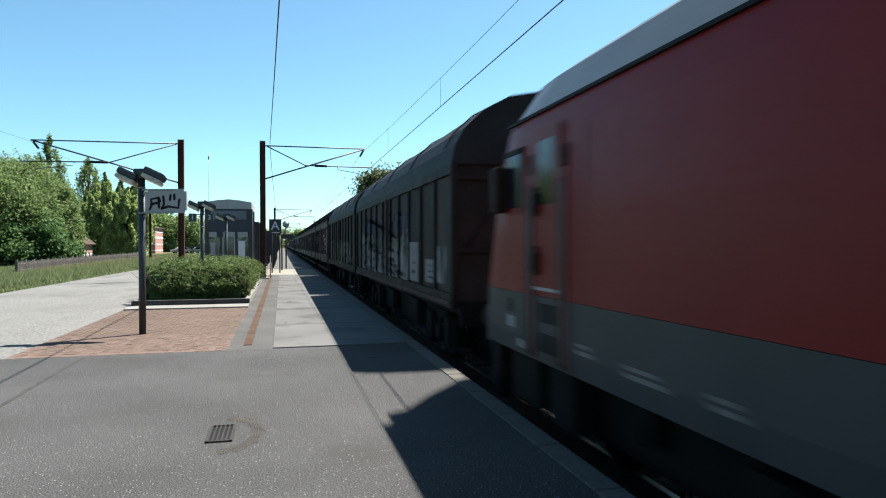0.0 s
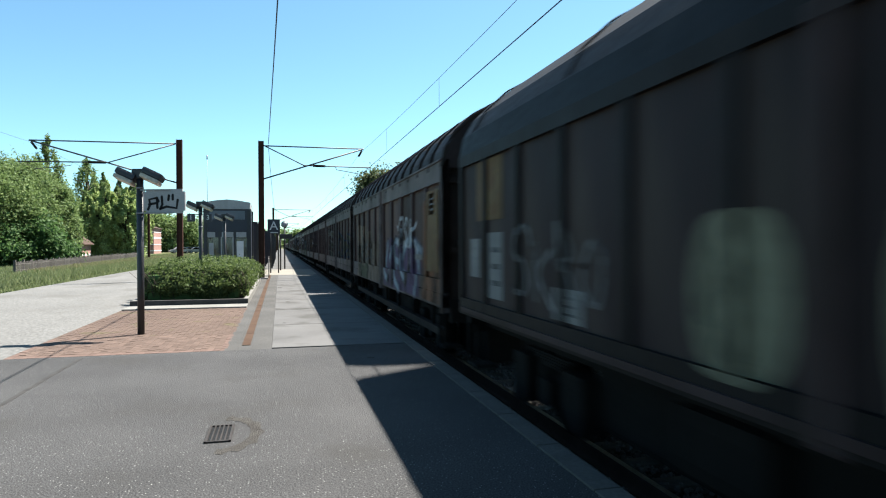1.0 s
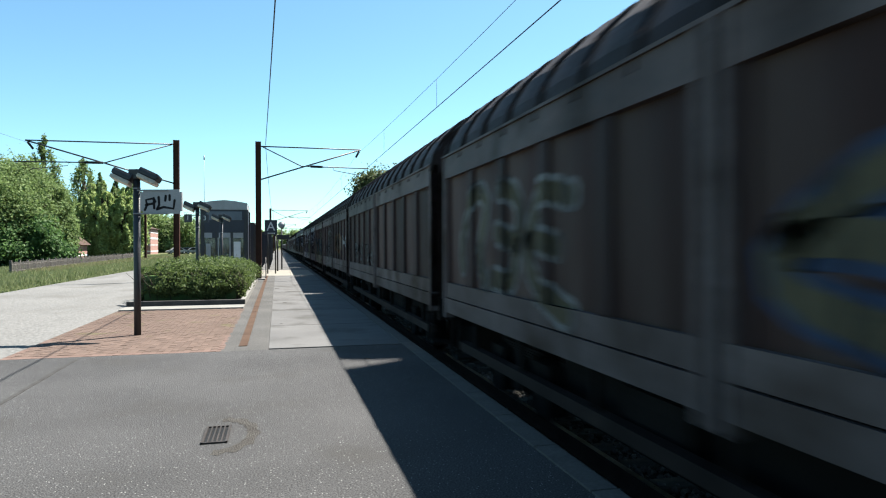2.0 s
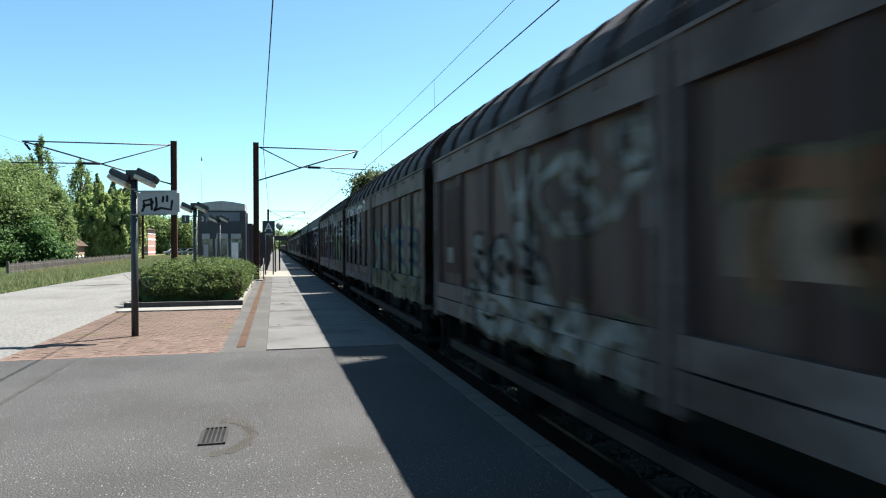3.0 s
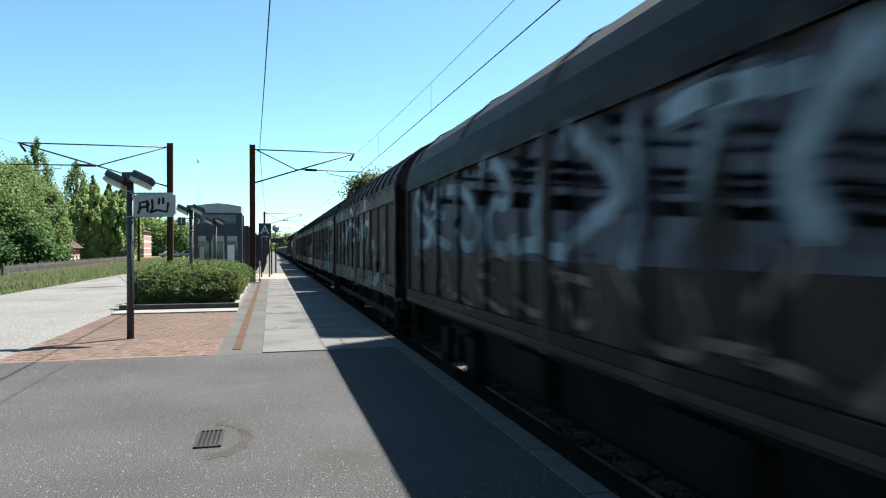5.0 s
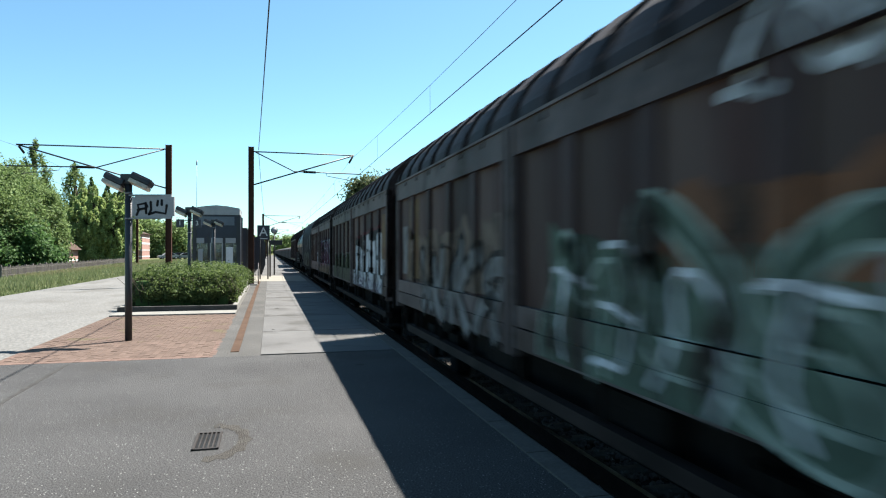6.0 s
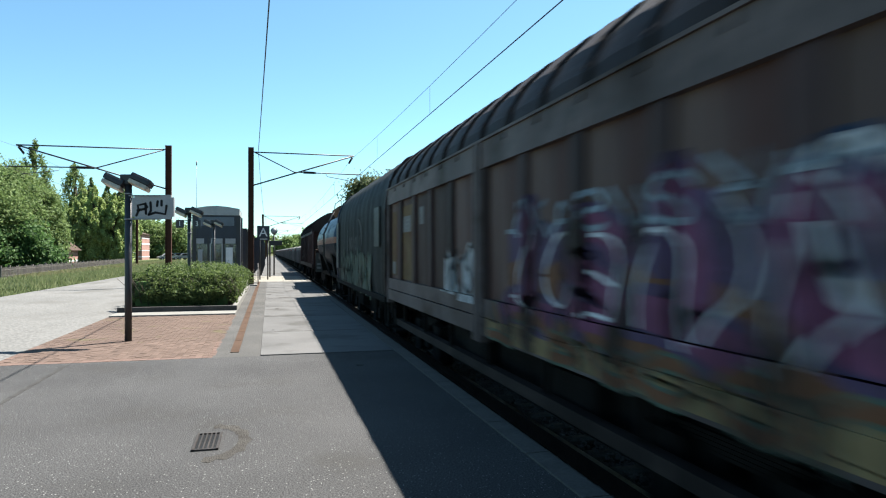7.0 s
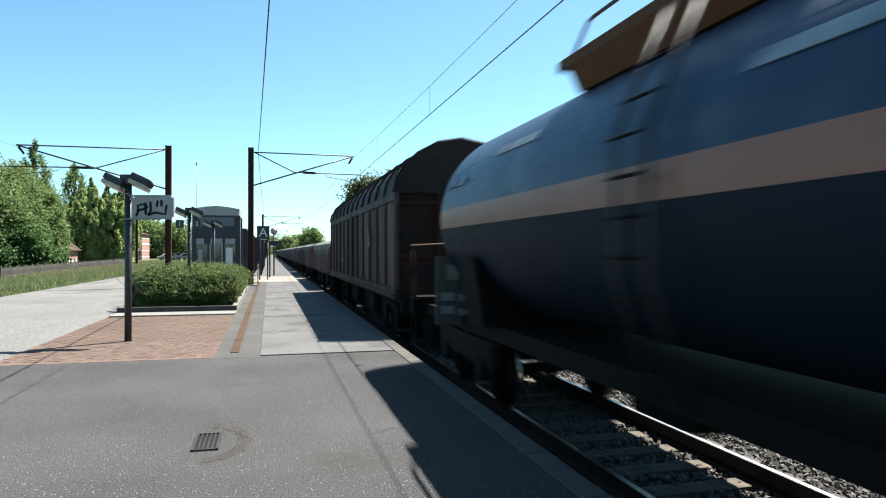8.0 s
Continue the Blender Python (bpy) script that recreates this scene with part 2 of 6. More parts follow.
M["open_red"] = material("open_red", (0.1274, 0.0245, 0.0196), (0.1568, 0.0392, 0.0294), 0.6, big=1.5, fine=10, vary=0.3)
PAINTS = {"white": (0.50, 0.52, 0.54), "pale_blue": (0.24, 0.30, 0.35), "blue": (0.028, 0.05, 0.095), "green": (0.075, 0.112, 0.085), "pale_green": (0.175, 0.172, 0.118), "pink": (0.145, 0.05, 0.10),
          "purple": (0.075, 0.05, 0.10), "red": (0.12, 0.03, 0.035), "yellow": (0.21, 0.15, 0.075), "black": (0.015, 0.015, 0.017), "tan": (0.170, 0.126, 0.098), "mint": (0.27, 0.33, 0.29), "orange": (0.145, 0.066, 0.036), "olive": (0.085, 0.075, 0.045), "grey": (0.2, 0.2, 0.2), "silver": (0.19, 0.20, 0.195), "haze": (0.028, 0.026, 0.042), "moss": (0.060, 0.070, 0.040), "pale_white": (0.58, 0.60, 0.63), "sea": (0.10, 0.13, 0.105), "dim": (0.085, 0.085, 0.11)}
for key, c in PAINTS.items():
    m = M["spray_" + key] = material("spray_" + key, tuple(v * 0.60 for v in c), tuple(v * 0.95 for v in c), 0.6, big=1.6, fine=11, bump=0, contrast=0.4, grime=((0.02, 0.016, 0.014), 0.26, 2.2), stretch=(1, 1, 0.5))
    n, l = m.node_tree.nodes, m.node_tree.links
    thin, worn = n.new("ShaderNodeTexNoise"), n.new("ShaderNodeMapRange")
    thin.inputs["Scale"].default_value, thin.inputs["Detail"].default_value = 3.2, 7.0
    l.new(n["Mapping"].outputs[0], thin.inputs["Vector"])
    worn.inputs[1].default_value, worn.inputs[2].default_value, worn.inputs[3].default_value, worn.inputs[4].default_value = 0.30, 0.52, 0.5, 1.0
    l.new(thin.outputs[0], worn.inputs[0])
    l.new(worn.outputs[0], n["Principled BSDF"].inputs["Alpha"])


def glass_material(name, tint):
    m = bpy.data.materials.new(name)
    m.use_nodes = True
    bs = m.node_tree.nodes["Principled BSDF"]
    bs.inputs["Base Color"].default_value = (*tint, 1)
    bs.inputs["Roughness"].default_value, bs.inputs["Transmission Weight"].default_value, bs.inputs["IOR"].default_value = 0.03, 0.9, 1.45
    return m


M["glass"] = glass_material("glass", (0.42, 0.47, 0.50))
M["dark_glass"] = material("dark_glass", (0.0070, 0.0084, 0.0098), (0.0105, 0.0119, 0.0140), 0.06, big=1, fine=5, bump=0, contrast=0.05)
M["panel_blue"] = material("panel_blue", (0.070, 0.085, 0.105), (0.090, 0.106, 0.128), 0.4, big=2, fine=30, contrast=0.12)
M["lamp_cover"] = material("lamp_cover", (0.3645, 0.2970, 0.2295), (0.4455, 0.3780, 0.2835), 0.4, big=3, fine=20, bump=0.05)


# ---- mesh helpers ----
def box(bm, x0, x1, y0, y1, z0, z1, bevel=0.0):
    r = bmesh.ops.create_cube(bm, size=1)
    vs = r["verts"]
    bmesh.ops.scale(bm, vec=(x1 - x0, y1 - y0, z1 - z0), verts=vs)
    bmesh.ops.translate(bm, vec=((x0 + x1) / 2, (y0 + y1) / 2, (z0 + z1) / 2), verts=vs)
    if bevel:
        es = {e for v in vs for e in v.link_edges}
        bmesh.ops.bevel(bm, geom=list(es), offset=bevel, segments=2, affect="EDGES", profile=0.7)
    return vs


def tube(bm, pts, r, sides=8, r_end=None):
    """A tube along points, capped, tapering to r_end."""
    pts = [Vector(p) for p in pts]
    rings = []
    for i, p in enumerate(pts):
        d = (pts[min(i + 1, len(pts) - 1)] - pts[max(i - 1, 0)]).normalized()
        a = d.cross(Vector((0, 0, 1)) if abs(d.z) < 0.9 else Vector((1, 0, 0))).normalized()
        b = d.cross(a)
        q = r if r_end is None else r + (r_end - r) * i / (len(pts) - 1)
        rings.append([bm.verts.new(p + (a * math.cos(k * math.tau / sides) + b * math.sin(k * math.tau / sides)) * q) for k in range(sides)])
    for u, w in zip(rings, rings[1:]):
        for k in range(sides):
            bm.faces.new((u[k], u[(k + 1) % sides], w[(k + 1) % sides], w[k]))
    bm.faces.new(rings[0][::-1])
    bm.faces.new(rings[-1])


def prism(bm, outline, y0, y1):
    """A closed outline in x, z, drawn out along y."""
    a = [bm.verts.new((x, y0, z)) for x, z in outline]
    b = [bm.verts.new((x, y1, z)) for x, z in outline]
    k = len(outline)
    for i in range(k):
        bm.faces.new((a[i], a[(i + 1) % k], b[(i + 1) % k], b[i]))
    bm.faces.new(a[::-1])
    bm.faces.new(b)


def mesh_of(name, bm, mat, smooth=False):
    bmesh.ops.recalc_face_normals(bm, faces=bm.faces)
    me = bpy.data.meshes.new(name)
    bm.to_mesh(me)
    bm.free()
    me.materials.append(M[mat])
    if smooth:
        for p in me.polygons:
            p.use_smooth = True
    return me


def part(name, bm, mat, parent, label="", smooth=False):
    ob = new(name, mesh_of(name, bm, mat, smooth) if isinstance(bm, bmesh.types.BMesh) else bm)
    ob.parent = parent
    return tagged(ob, label)


def thing(name, label, category, m=None, group="", kind=""):
    ob = new(name)
    ob.empty_display_size = 0.2
    if m is not None:
        ob.matrix_world = m
    return tagged(ob, label, category, group, kind)


def boxpart(name, dims, mat, parent, label="", bevel=0.0):
    bm = bmesh.new()
    box(bm, *dims, bevel=bevel)
    return part(name, bm, mat, parent, label)


def tubepart(name, pts, r, mat, parent, label="", sides=8, r_end=None, smooth=True):
    bm = bmesh.new()
    tube(bm, pts, r, sides, r_end)
    return part(name, bm, mat, parent, label, smooth)


def solid(name, bm, mat, label, category, kind="", group="", smooth=False):
    return tagged(new(name, mesh_of(name, bm, mat, smooth)), label, category, group, kind)


# ---- ground, platform, road ----
EDGE, TRACK, RAIL = 2.18, 3.88, -0.46   # platform edge, track centre, rail head
bm = bmesh.new()
prof = [(-900, -0.10), (-60, -0.10), (-17, -0.08), (-9.6, -0.09), (2.05, -0.10), (2.06, -1.0), (6.2, -1.0), (8.0, -1.15), (14, -0.6), (60, -0.3), (900, -0.3)]
ys = [-900, -300, -60, 0, 30, 60, 120, 250, 500, 1000, 2600]
grid = [[bm.verts.new((x, y, z)) for x, z in prof] for y in ys]
for r0, r1 in zip(grid, grid[1:]):
    for i in range(len(prof) - 1):
        bm.faces.new((r0[i], r0[i + 1], r1[i + 1], r1[i]))
solid("ground", bm, "ground", "wide ground of dry grass and soil beside the railway", "ground", "structure")


def slab(name, x0, x1, y0, y1, z0, z1, mat, label, category="paving", bevel=0.0):
    bm = bmesh.new()
    box(bm, x0, x1, y0, y1, z0, z1, bevel)
    return solid(name, bm, mat, label, category, "structure")


slab("platform_asphalt", -9.4, 1.98, -60, 10.75, -0.30, 0.0, "asphalt", "grey asphalt platform with pale stone flecks", "platform")
slab("platform_asphalt_side", -0.85, -0.66, 10.75, 37.2, -0.30, 0.0, "asphalt_patch", "narrow strip of worn asphalt beside the brick paving", "platform")
slab("platform_asphalt_strip", -0.46, -0.14, 10.75, 37.2, -0.30, 0.0, "asphalt_patch", "narrow asphalt strip beside the drain channel", "platform")
slab("platform_slab", -0.136, 1.98, 10.85, 37.2, -0.30, 0.002, "slab", "pale worn concrete platform strip along the track", "platform")
slab("platform_far", -4.6, 1.98, 45.5, 265, -0.30, 0.0, "slab", "long pale platform running into the distance", "platform")
slab("platform_crossing", -3.9, 1.98, 37.2, 45.5, -0.30, 0.004, "slab_pale", "cream tactile paving band across the platform", "platform")
slab("platform_behind_hedge", -3.87, -0.85, 31.0, 37.2, -0.30, 0.0, "asphalt_patch", "worn asphalt behind the planter", "platform")
slab("road", -9.4, -3.9, 10.75, 265, -0.25, -0.012, "road", "sun-bleached pale asphalt road beside the platform", "road")
slab("platform_wall", 2.0, 2.14, -60, 265, -1.0, -0.16, "kerb_dark", "dark concrete platform wall below the coping", "platform wall")
channel = slab("drain_channel", -0.66, -0.46, 10.75, 37.2, -0.30, -0.006, "asphalt_patch", "long drain channel sunk in the platform", "drain")
for i in range(18):
    y = 11.25 + i * 1.45
    boxpart("channel_cover", (-0.61, -0.48, y, y + 1.43, -0.03, 0.004), "rust", channel, "rusty brown steel cover" if i == 0 else "")
coping = thing("platform_coping", "pale stone coping along the platform edge", "platform edge", kind="structure")
bm = bmesh.new()
box(bm, 1.984, EDGE, 0, 0.985, -0.16, 0.012, 0.012)
coping_me = mesh_of("coping_stone", bm, "coping")
for i in range(140):
    ob = part("coping_stone", coping_me, "", coping)
    ob.location.y = -8 + i
slab("coping_far", 1.984, EDGE, 132.2, 265, -0.16, 0.012, "coping", "pale stone coping of the far platform", "platform edge")
# a thin dark line along the asphalt
M["dark_line"] = material("dark_line", (0.030, 0.029, 0.028), (0.042, 0.041, 0.039), 0.9, big=6, fine=60, contrast=0.3)
for i, (a, b) in enumerate([((-2.76, 6.2), (-2.80, 10.55))]):
    bm = bmesh.new()
    d = (Vector(b) - Vector(a)).normalized()
    s = Vector((-d.y, d.x)) * 0.025
    pts = [Vector(a) - s, Vector(a) + s, Vector(b) + s, Vector(b) - s]
    lo = [bm.verts.new((p.x, p.y, 0.0)) for p in pts]
    hi = [bm.verts.new((p.x, p.y, 0.004)) for p in pts]
    bm.faces.new(hi)
    for k in range(4):
        bm.faces.new((lo[k], lo[(k + 1) % 4], hi[(k + 1) % 4], hi[k]))
    solid("tar_seam", bm, "dark_line", "thin dark line along the asphalt", "seam", "structure")

# worn patch round the drain, and joints across the concrete strip
M["stain"] = material("stain", (0.0420, 0.0388, 0.0350), (0.0610, 0.0570, 0.0520), 0.9, big=5, fine=80, bump=0.8, contrast=0.6)
bm = bmesh.new()
ring = []
for i in range(19):
    a = radians(-100 + i * 11)
    r1, r0 = 0.42 + 0.03 * math.sin(i * 2.3), 0.33 - 0.05 * math.sin(math.pi * i / 18) + 0.02 * math.sin(i * 3.1)
    ring.append((bm.verts.new((-0.46 + 0.72 * r0 * math.cos(a), 6.0 + 1.35 * r0 * math.sin(a), 0.0025)), bm.verts.new((-0.46 + 0.72 * r1 * math.cos(a), 6.0 + 1.35 * r1 * math.sin(a), 0.0025))))
for u, v in zip(ring, ring[1:]):
    bm.faces.new((u[0], u[1], v[1], v[0]))
solid("platform_stain", bm, "stain", "dark worn ring beside the drain grate", "stain", "structure")
for i, y in enumerate((13.9, 17.2, 20.3, 24.0, 28.4, 33.0)):
    slab("slab_joint", -0.12, 1.97, y, y + 0.018, 0.0, 0.0045, "stain", "thin dirty joint across the concrete strip", "joint")
for i, (x, y, w, d) in enumerate(((0.15, 19.4, 0.10, 0.16), (0.05, 14.2, 0.05, 0.06), (-0.1, 26.0, 0.16, 0.2), (1.2, 9.5, 0.10, 0.05))):
    slab("dirt_spot", x, x + w, y, y + d, 0.0, 0.006, "stain", "small dark dirt spot on the platform", "stain")

# drain grate in the asphalt
grate = thing("drain_grate", "square iron drain grate set in asphalt", "drain grate", pose(-0.51, 6.0, 0))
# No hole is cut; a black plate paints the shade below the bars.
boxpart("pit", (-0.09, 0.09, -0.25, 0.25, 0.0, 0.004), "black", grate)
for i in range(6):
    x = -0.09 + i * 0.036
    boxpart("bar", (x - 0.006, x + 0.006, -0.25, 0.25, 0.004, 0.016), "wire", grate)
for y in (-0.26, 0.24):
    boxpart("rim", (-0.105, 0.105, y, y + 0.02, 0.002, 0.015), "wire", grate)
for x in (-0.105, 0.09):
    boxpart("rim", (x, x + 0.015, -0.26, 0.26, 0.002, 0.017), "wire", grate)

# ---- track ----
slab("trackbed", 2.15, 6.0, -80, 500, -1.0, -0.68, "bed", "dark ballast bed of the track", "track bed")
track = thing("railway_track", "steel rails on concrete sleepers", "railway track", kind="structure")
for sx in (-1, 1):
    bm = bmesh.new()
    c = TRACK + sx * 0.7525
    prism(bm, [(c - 0.036, RAIL), (c + 0.036, RAIL), (c + 0.036, RAIL - 0.03), (c + 0.010, RAIL - 0.045), (c + 0.010, RAIL - 0.14), (c + 0.07, RAIL - 0.155), (c + 0.07, RAIL - 0.17), (c - 0.07, RAIL - 0.17), (c - 0.07, RAIL - 0.155), (c - 0.010, RAIL - 0.14), (c - 0.010, RAIL - 0.045), (c - 0.036, RAIL - 0.03)], -260, 500)
    part("rail", bm, "rail_rust", track)
    bm = bmesh.new()
    box(bm, c - 0.03, c + 0.03, -260, 500, RAIL - 0.004, RAIL + 0.004)
    part("rail_tread", bm, "steel", track, "polished running surface of the rail")
bm = bmesh.new()
box(bm, TRACK - 1.25, TRACK + 1.25, -0.13, 0.13, -0.80, -0.635, 0.02)
sl = mesh_of("sleeper", bm, "sleeper")
for i in range(180):
    ob = part("sleeper", sl, "", track)
    ob.location.y = -10 + i * 0.6


def stones(name, x0, x1, y0, y1, z, count, seed, size=0.03):
    """Loose crushed stones as one mesh of small rough lumps."""
    rnd = random.Random(seed)
    base = [(0, 0, 1), (1, 0, 0.1), (0.2, 1, 0), (-0.9, 0.4, 0.1), (-0.5, -0.9, 0), (0.5, -0.8, 0.1), (0, 0, -0.8)]
    tri = [(0, 1, 2), (0, 2, 3), (0, 3, 4), (0, 4, 5), (0, 5, 1), (6, 2, 1), (6, 3, 2), (6, 4, 3), (6, 5, 4), (6, 1, 5)]
    vs, fs = [], []
    for _ in range(count):
        s = size * rnd.uniform(0.6, 1.5)
        m = Matrix.Translation((rnd.uniform(x0, x1), rnd.uniform(y0, y1), z + rnd.uniform(-0.01, 0.03))) @ Euler((rnd.uniform(0, 6), rnd.uniform(0, 6), rnd.uniform(0, 6))).to_matrix().to_4x4()
        k = len(vs)
        vs += [tuple(m @ (Vector(p) * s * rnd.uniform(0.7, 1.3))) for p in base]
        fs += [tuple(k + i for i in t) for t in tri]
    me = bpy.data.meshes.new(name)
    me.from_pydata(vs, [], fs)
    me.materials.append(M["ballast"])
    return tagged(new(name, me), "crushed grey stone ballast between and beside the rails", "ballast", kind="stuff")


stones("ballast", 2.25, 6.2, 1.5, 16, -0.675, 16000, 3)
stones("ballast", 2.25, 6.0, 16, 45, -0.675, 9000, 4, 0.04)


# ---- overhead line ----
def spot_x(turn, y):
    """x of a place y metres ahead on a bearing whose tangent from the middle of the view is turn."""
    c, q = math.cos(radians(14.58)), math.sin(radians(14.58))
    return y * (turn * c + q) / (c - turn * q)


MAST_Y = [33.1, 92.0, 151.0, 210.0]


def h_mast(x, y, top, name="catenary_mast"):
    ob = thing(name, "rust-brown steel H-section catenary mast", "mast", pose(x, y, -0.1), "masts of the overhead line")
    w, d, t = 0.13, 0.12, 0.016
    boxpart("flange", (-w, -w + t, -d, d, 0, top), "corten", ob)
    boxpart("flange", (w - t, w, -d, d, 0, top), "corten", ob)
    boxpart("web", (-w + t, w - t, -t / 2, t / 2, 0, top), "corten", ob)
    boxpart("foundation", (-0.3, 0.3, -0.3, 0.3, 0, 0.16), "concrete", ob, "", 0.02)
    return ob


def cantilever(ob, side, reach, zt, zl, contact, bend=0.41):
    """Top tube, stay, steady arm and insulators of one cantilever; side 1 reaches to +x."""
    s = side
    tubepart("top_tube", [(0.13 * s, 0, zt), (reach * s, 0, zt - 0.02)], 0.03, "dark_paint", ob)
    tubepart("stay_tube", [(0.13 * s, 0, zl), (reach * s, 0, zt - 0.02)], 0.035, "dark_paint", ob)
    tubepart("register_tube", [(0.2 * s, 0, zt - 0.02), (reach * bend * s, 0, contact + 0.42), (reach * 1.07 * s, 0, contact + 0.38)], 0.028, "dark_paint", ob)
    tubepart("insulator", [(reach * 0.50 * s, 0, contact + 0.415), (reach * 0.62 * s, 0, contact + 0.41)], 0.06, "black", ob)
    tubepart("insulator", [(reach * 0.985 * s, 0, zt - 0.1), (reach * 0.95 * s, 0, zt - 0.4)], 0.05, "black", ob)
    tubepart("steady_arm", [(reach * 0.72 * s, 0, contact + 0.39), (reach * 0.73 * s, 0, contact + 0.25), (reach * 0.97 * s, 0, contact + 0.05)], 0.016, "dark_paint", ob)


for y in MAST_Y:
    mast = h_mast(-0.86, y, 6.71)
    cantilever(mast, 1, 4.9, 6.48, 4.9, 5.16)
    mast = h_mast(-4.56, y + 0.2, 6.68)
    cantilever(mast, -1, 6.3, 6.48, 4.66, 5.12, 0.485)

h_mast(spot_x(-0.459, 86), 86, 6.2)


def wire(name, pts, r, label):
    bm = bmesh.new()
    tube(bm, pts, r, 5)
    return solid(name, bm, "wire", label, "wire", smooth=True)


def catenary(x, y0, y1, z_mast, sag, n=14):
    out = []
    for i in range(n + 1):
        k = i / n
        out.append((x, y0 + (y1 - y0) * k, z_mast - sag * 4 * k * (1 - k)))
    return out


stops = [-26.0] + MAST_Y + [269.0]
wire("contact_wire", [(TRACK, -60, 5.06), (TRACK, 320, 5.06)], 0.010, "thin copper contact wire above the track")
for a, b in zip(stops, stops[1:]):
    wire("messenger_wire", catenary(TRACK, a, b, 6.16, 0.48), 0.0055, "thin sagging messenger wire above the track")
    wire("messenger_wire", catenary(-10.6, a, b, 6.2, 0.48), 0.006, "thin sagging messenger wire above the far track")
    for k in range(1, 7):
        y = a + (b - a) * k / 7
        kk = k / 7
        wire("dropper", [(TRACK, y, 5.06), (TRACK, y, 6.16 - 0.48 * 4 * kk * (1 - kk))], 0.004, "thin vertical dropper between the wires")
wire("contact_wire", [(-10.6, -60, 5.15), (-10.6, 320, 5.15)], 0.007, "thin copper contact wire above the far track")
feed = catenary(0, -26, 33.1, 6.42, 0.3)
wire("feeder_wire", [(0.95 - 1.47 * (y + 26) / 59.1, y, z + 0.05) for _, y, z in feed], 0.015, "dark feeder wire strung along the masts")
for a, b in zip(MAST_Y, MAST_Y[1:]):
    wire("feeder_wire", catenary(-0.52, a, b, 6.42, 1.2), 0.013, "dark feeder wire strung along the masts")


# ---- platform furniture ----
def lamp_head(ob, side):
    """A short flat lantern; both lean the same way across the post."""
    m = Matrix.Translation((0.24 * side, -0.02, 2.885)) @ Matrix.Rotation(radians(25), 4, "Y") @ Matrix.Rotation(radians(-15), 4, "X")
    bm = bmesh.new()
    box(bm, -0.19, 0.19, -0.13, 0.13, -0.035, 0.09, 0.05)
    bm.transform(m)
    head = part("lamp_head", bm, "dark_paint", ob)
    bm = bmesh.new()
    box(bm, -0.18, 0.19, -0.115, 0.115, -0.115, -0.036, 0.035)
    bm.transform(m)
    part("diffuser", bm, "lamp_cover", head, "yellowed lamp cover")


def lamp_post(x, y, far=False):
    ob = thing("platform_lamp", "dark steel platform lamp post with two flat lanterns", "lamp post", pose(x, y, 0, 0, 0, -14), "lamps along the platform")
    tubepart("post", [(0, 0, 0), (0, 0, 1.0), (0, 0, 2.98)], 0.062, "dark_paint", ob, sides=14)
    boxpart("bracket", (-0.12, 0.12, -0.08, 0.06, 2.84, 3.02), "dark_paint", ob, "", 0.02)
    lamp_head(ob, 1)
    lamp_head(ob, -1)
    for z in (2.66, 2.20):
        tubepart("strap", [(0, 0, z), (0, 0, z + 0.025)], 0.07, "grey_metal", ob, sides=14)
    return ob


lamp = lamp_post(-2.48, 13.15)
# sign board carried by the first lamp
board = thing("sign_board", "pale grey sign back with black spray tag on lamp post", "sign board", pose(-2.40, 13.11, 2.43, 0, 0, -14))
bm = bmesh.new()
box(bm, 0, 0.75, -0.025, 0.025, -0.22, 0.22)
ed = [e for e in bm.edges if abs(e.verts[0].co.y - e.verts[1].co.y) > 0.03]
bmesh.ops.bevel(bm, geom=ed, offset=0.045, segments=4, affect="EDGES")
part("panel", bm, "pale_metal", board)
for z in (-0.215, 0.205):
    boxpart("rail", (-0.06, 0.5, -0.04, -0.024, z - 0.012, z + 0.012), "grey_metal", board)
    boxpart("rail", (-0.06, 0.5, 0.024, 0.05, z - 0.012, z + 0.012), "grey_metal", board)


def ribbon(bm, pts, w, plane="xz", off=0.0, thick=0.003):
    """A flat stroke of width w through 2D points, with rounded ends, as one thin raised strip."""
    def to3(p):
        return (p[0], off - thick, p[1]) if plane == "xz" else (off - thick, p[0], p[1])
    q = [Vector(p) for p in pts]
    rails = []
    d0, d1 = (q[1] - q[0]).normalized(), (q[-1] - q[-2]).normalized()
    for back, k in ((0.5, 0.45), (0.3, 0.85)):
        rails.append((q[0] - d0 * w * back, Vector((-d0.y, d0.x)) * w / 2 * k))
    for i, p in enumerate(q):
        d = ((q[min(i + 1, len(q) - 1)] - p).normalized() + (p - q[max(i - 1, 0)]).normalized()).normalized()
        rails.append((p, Vector((-d.y, d.x)) * w / 2))
    for back, k in ((0.3, 0.85), (0.5, 0.45)):
        rails.append((q[-1] + d1 * w * back, Vector((-d1.y, d1.x)) * w / 2 * k))
    vs = [(bm.verts.new(to3(p - s)), bm.verts.new(to3(p + s))) for p, s in rails]
    for u, v in zip(vs, vs[1:]):
        bm.faces.new((u[0], v[0], v[1], u[1]))


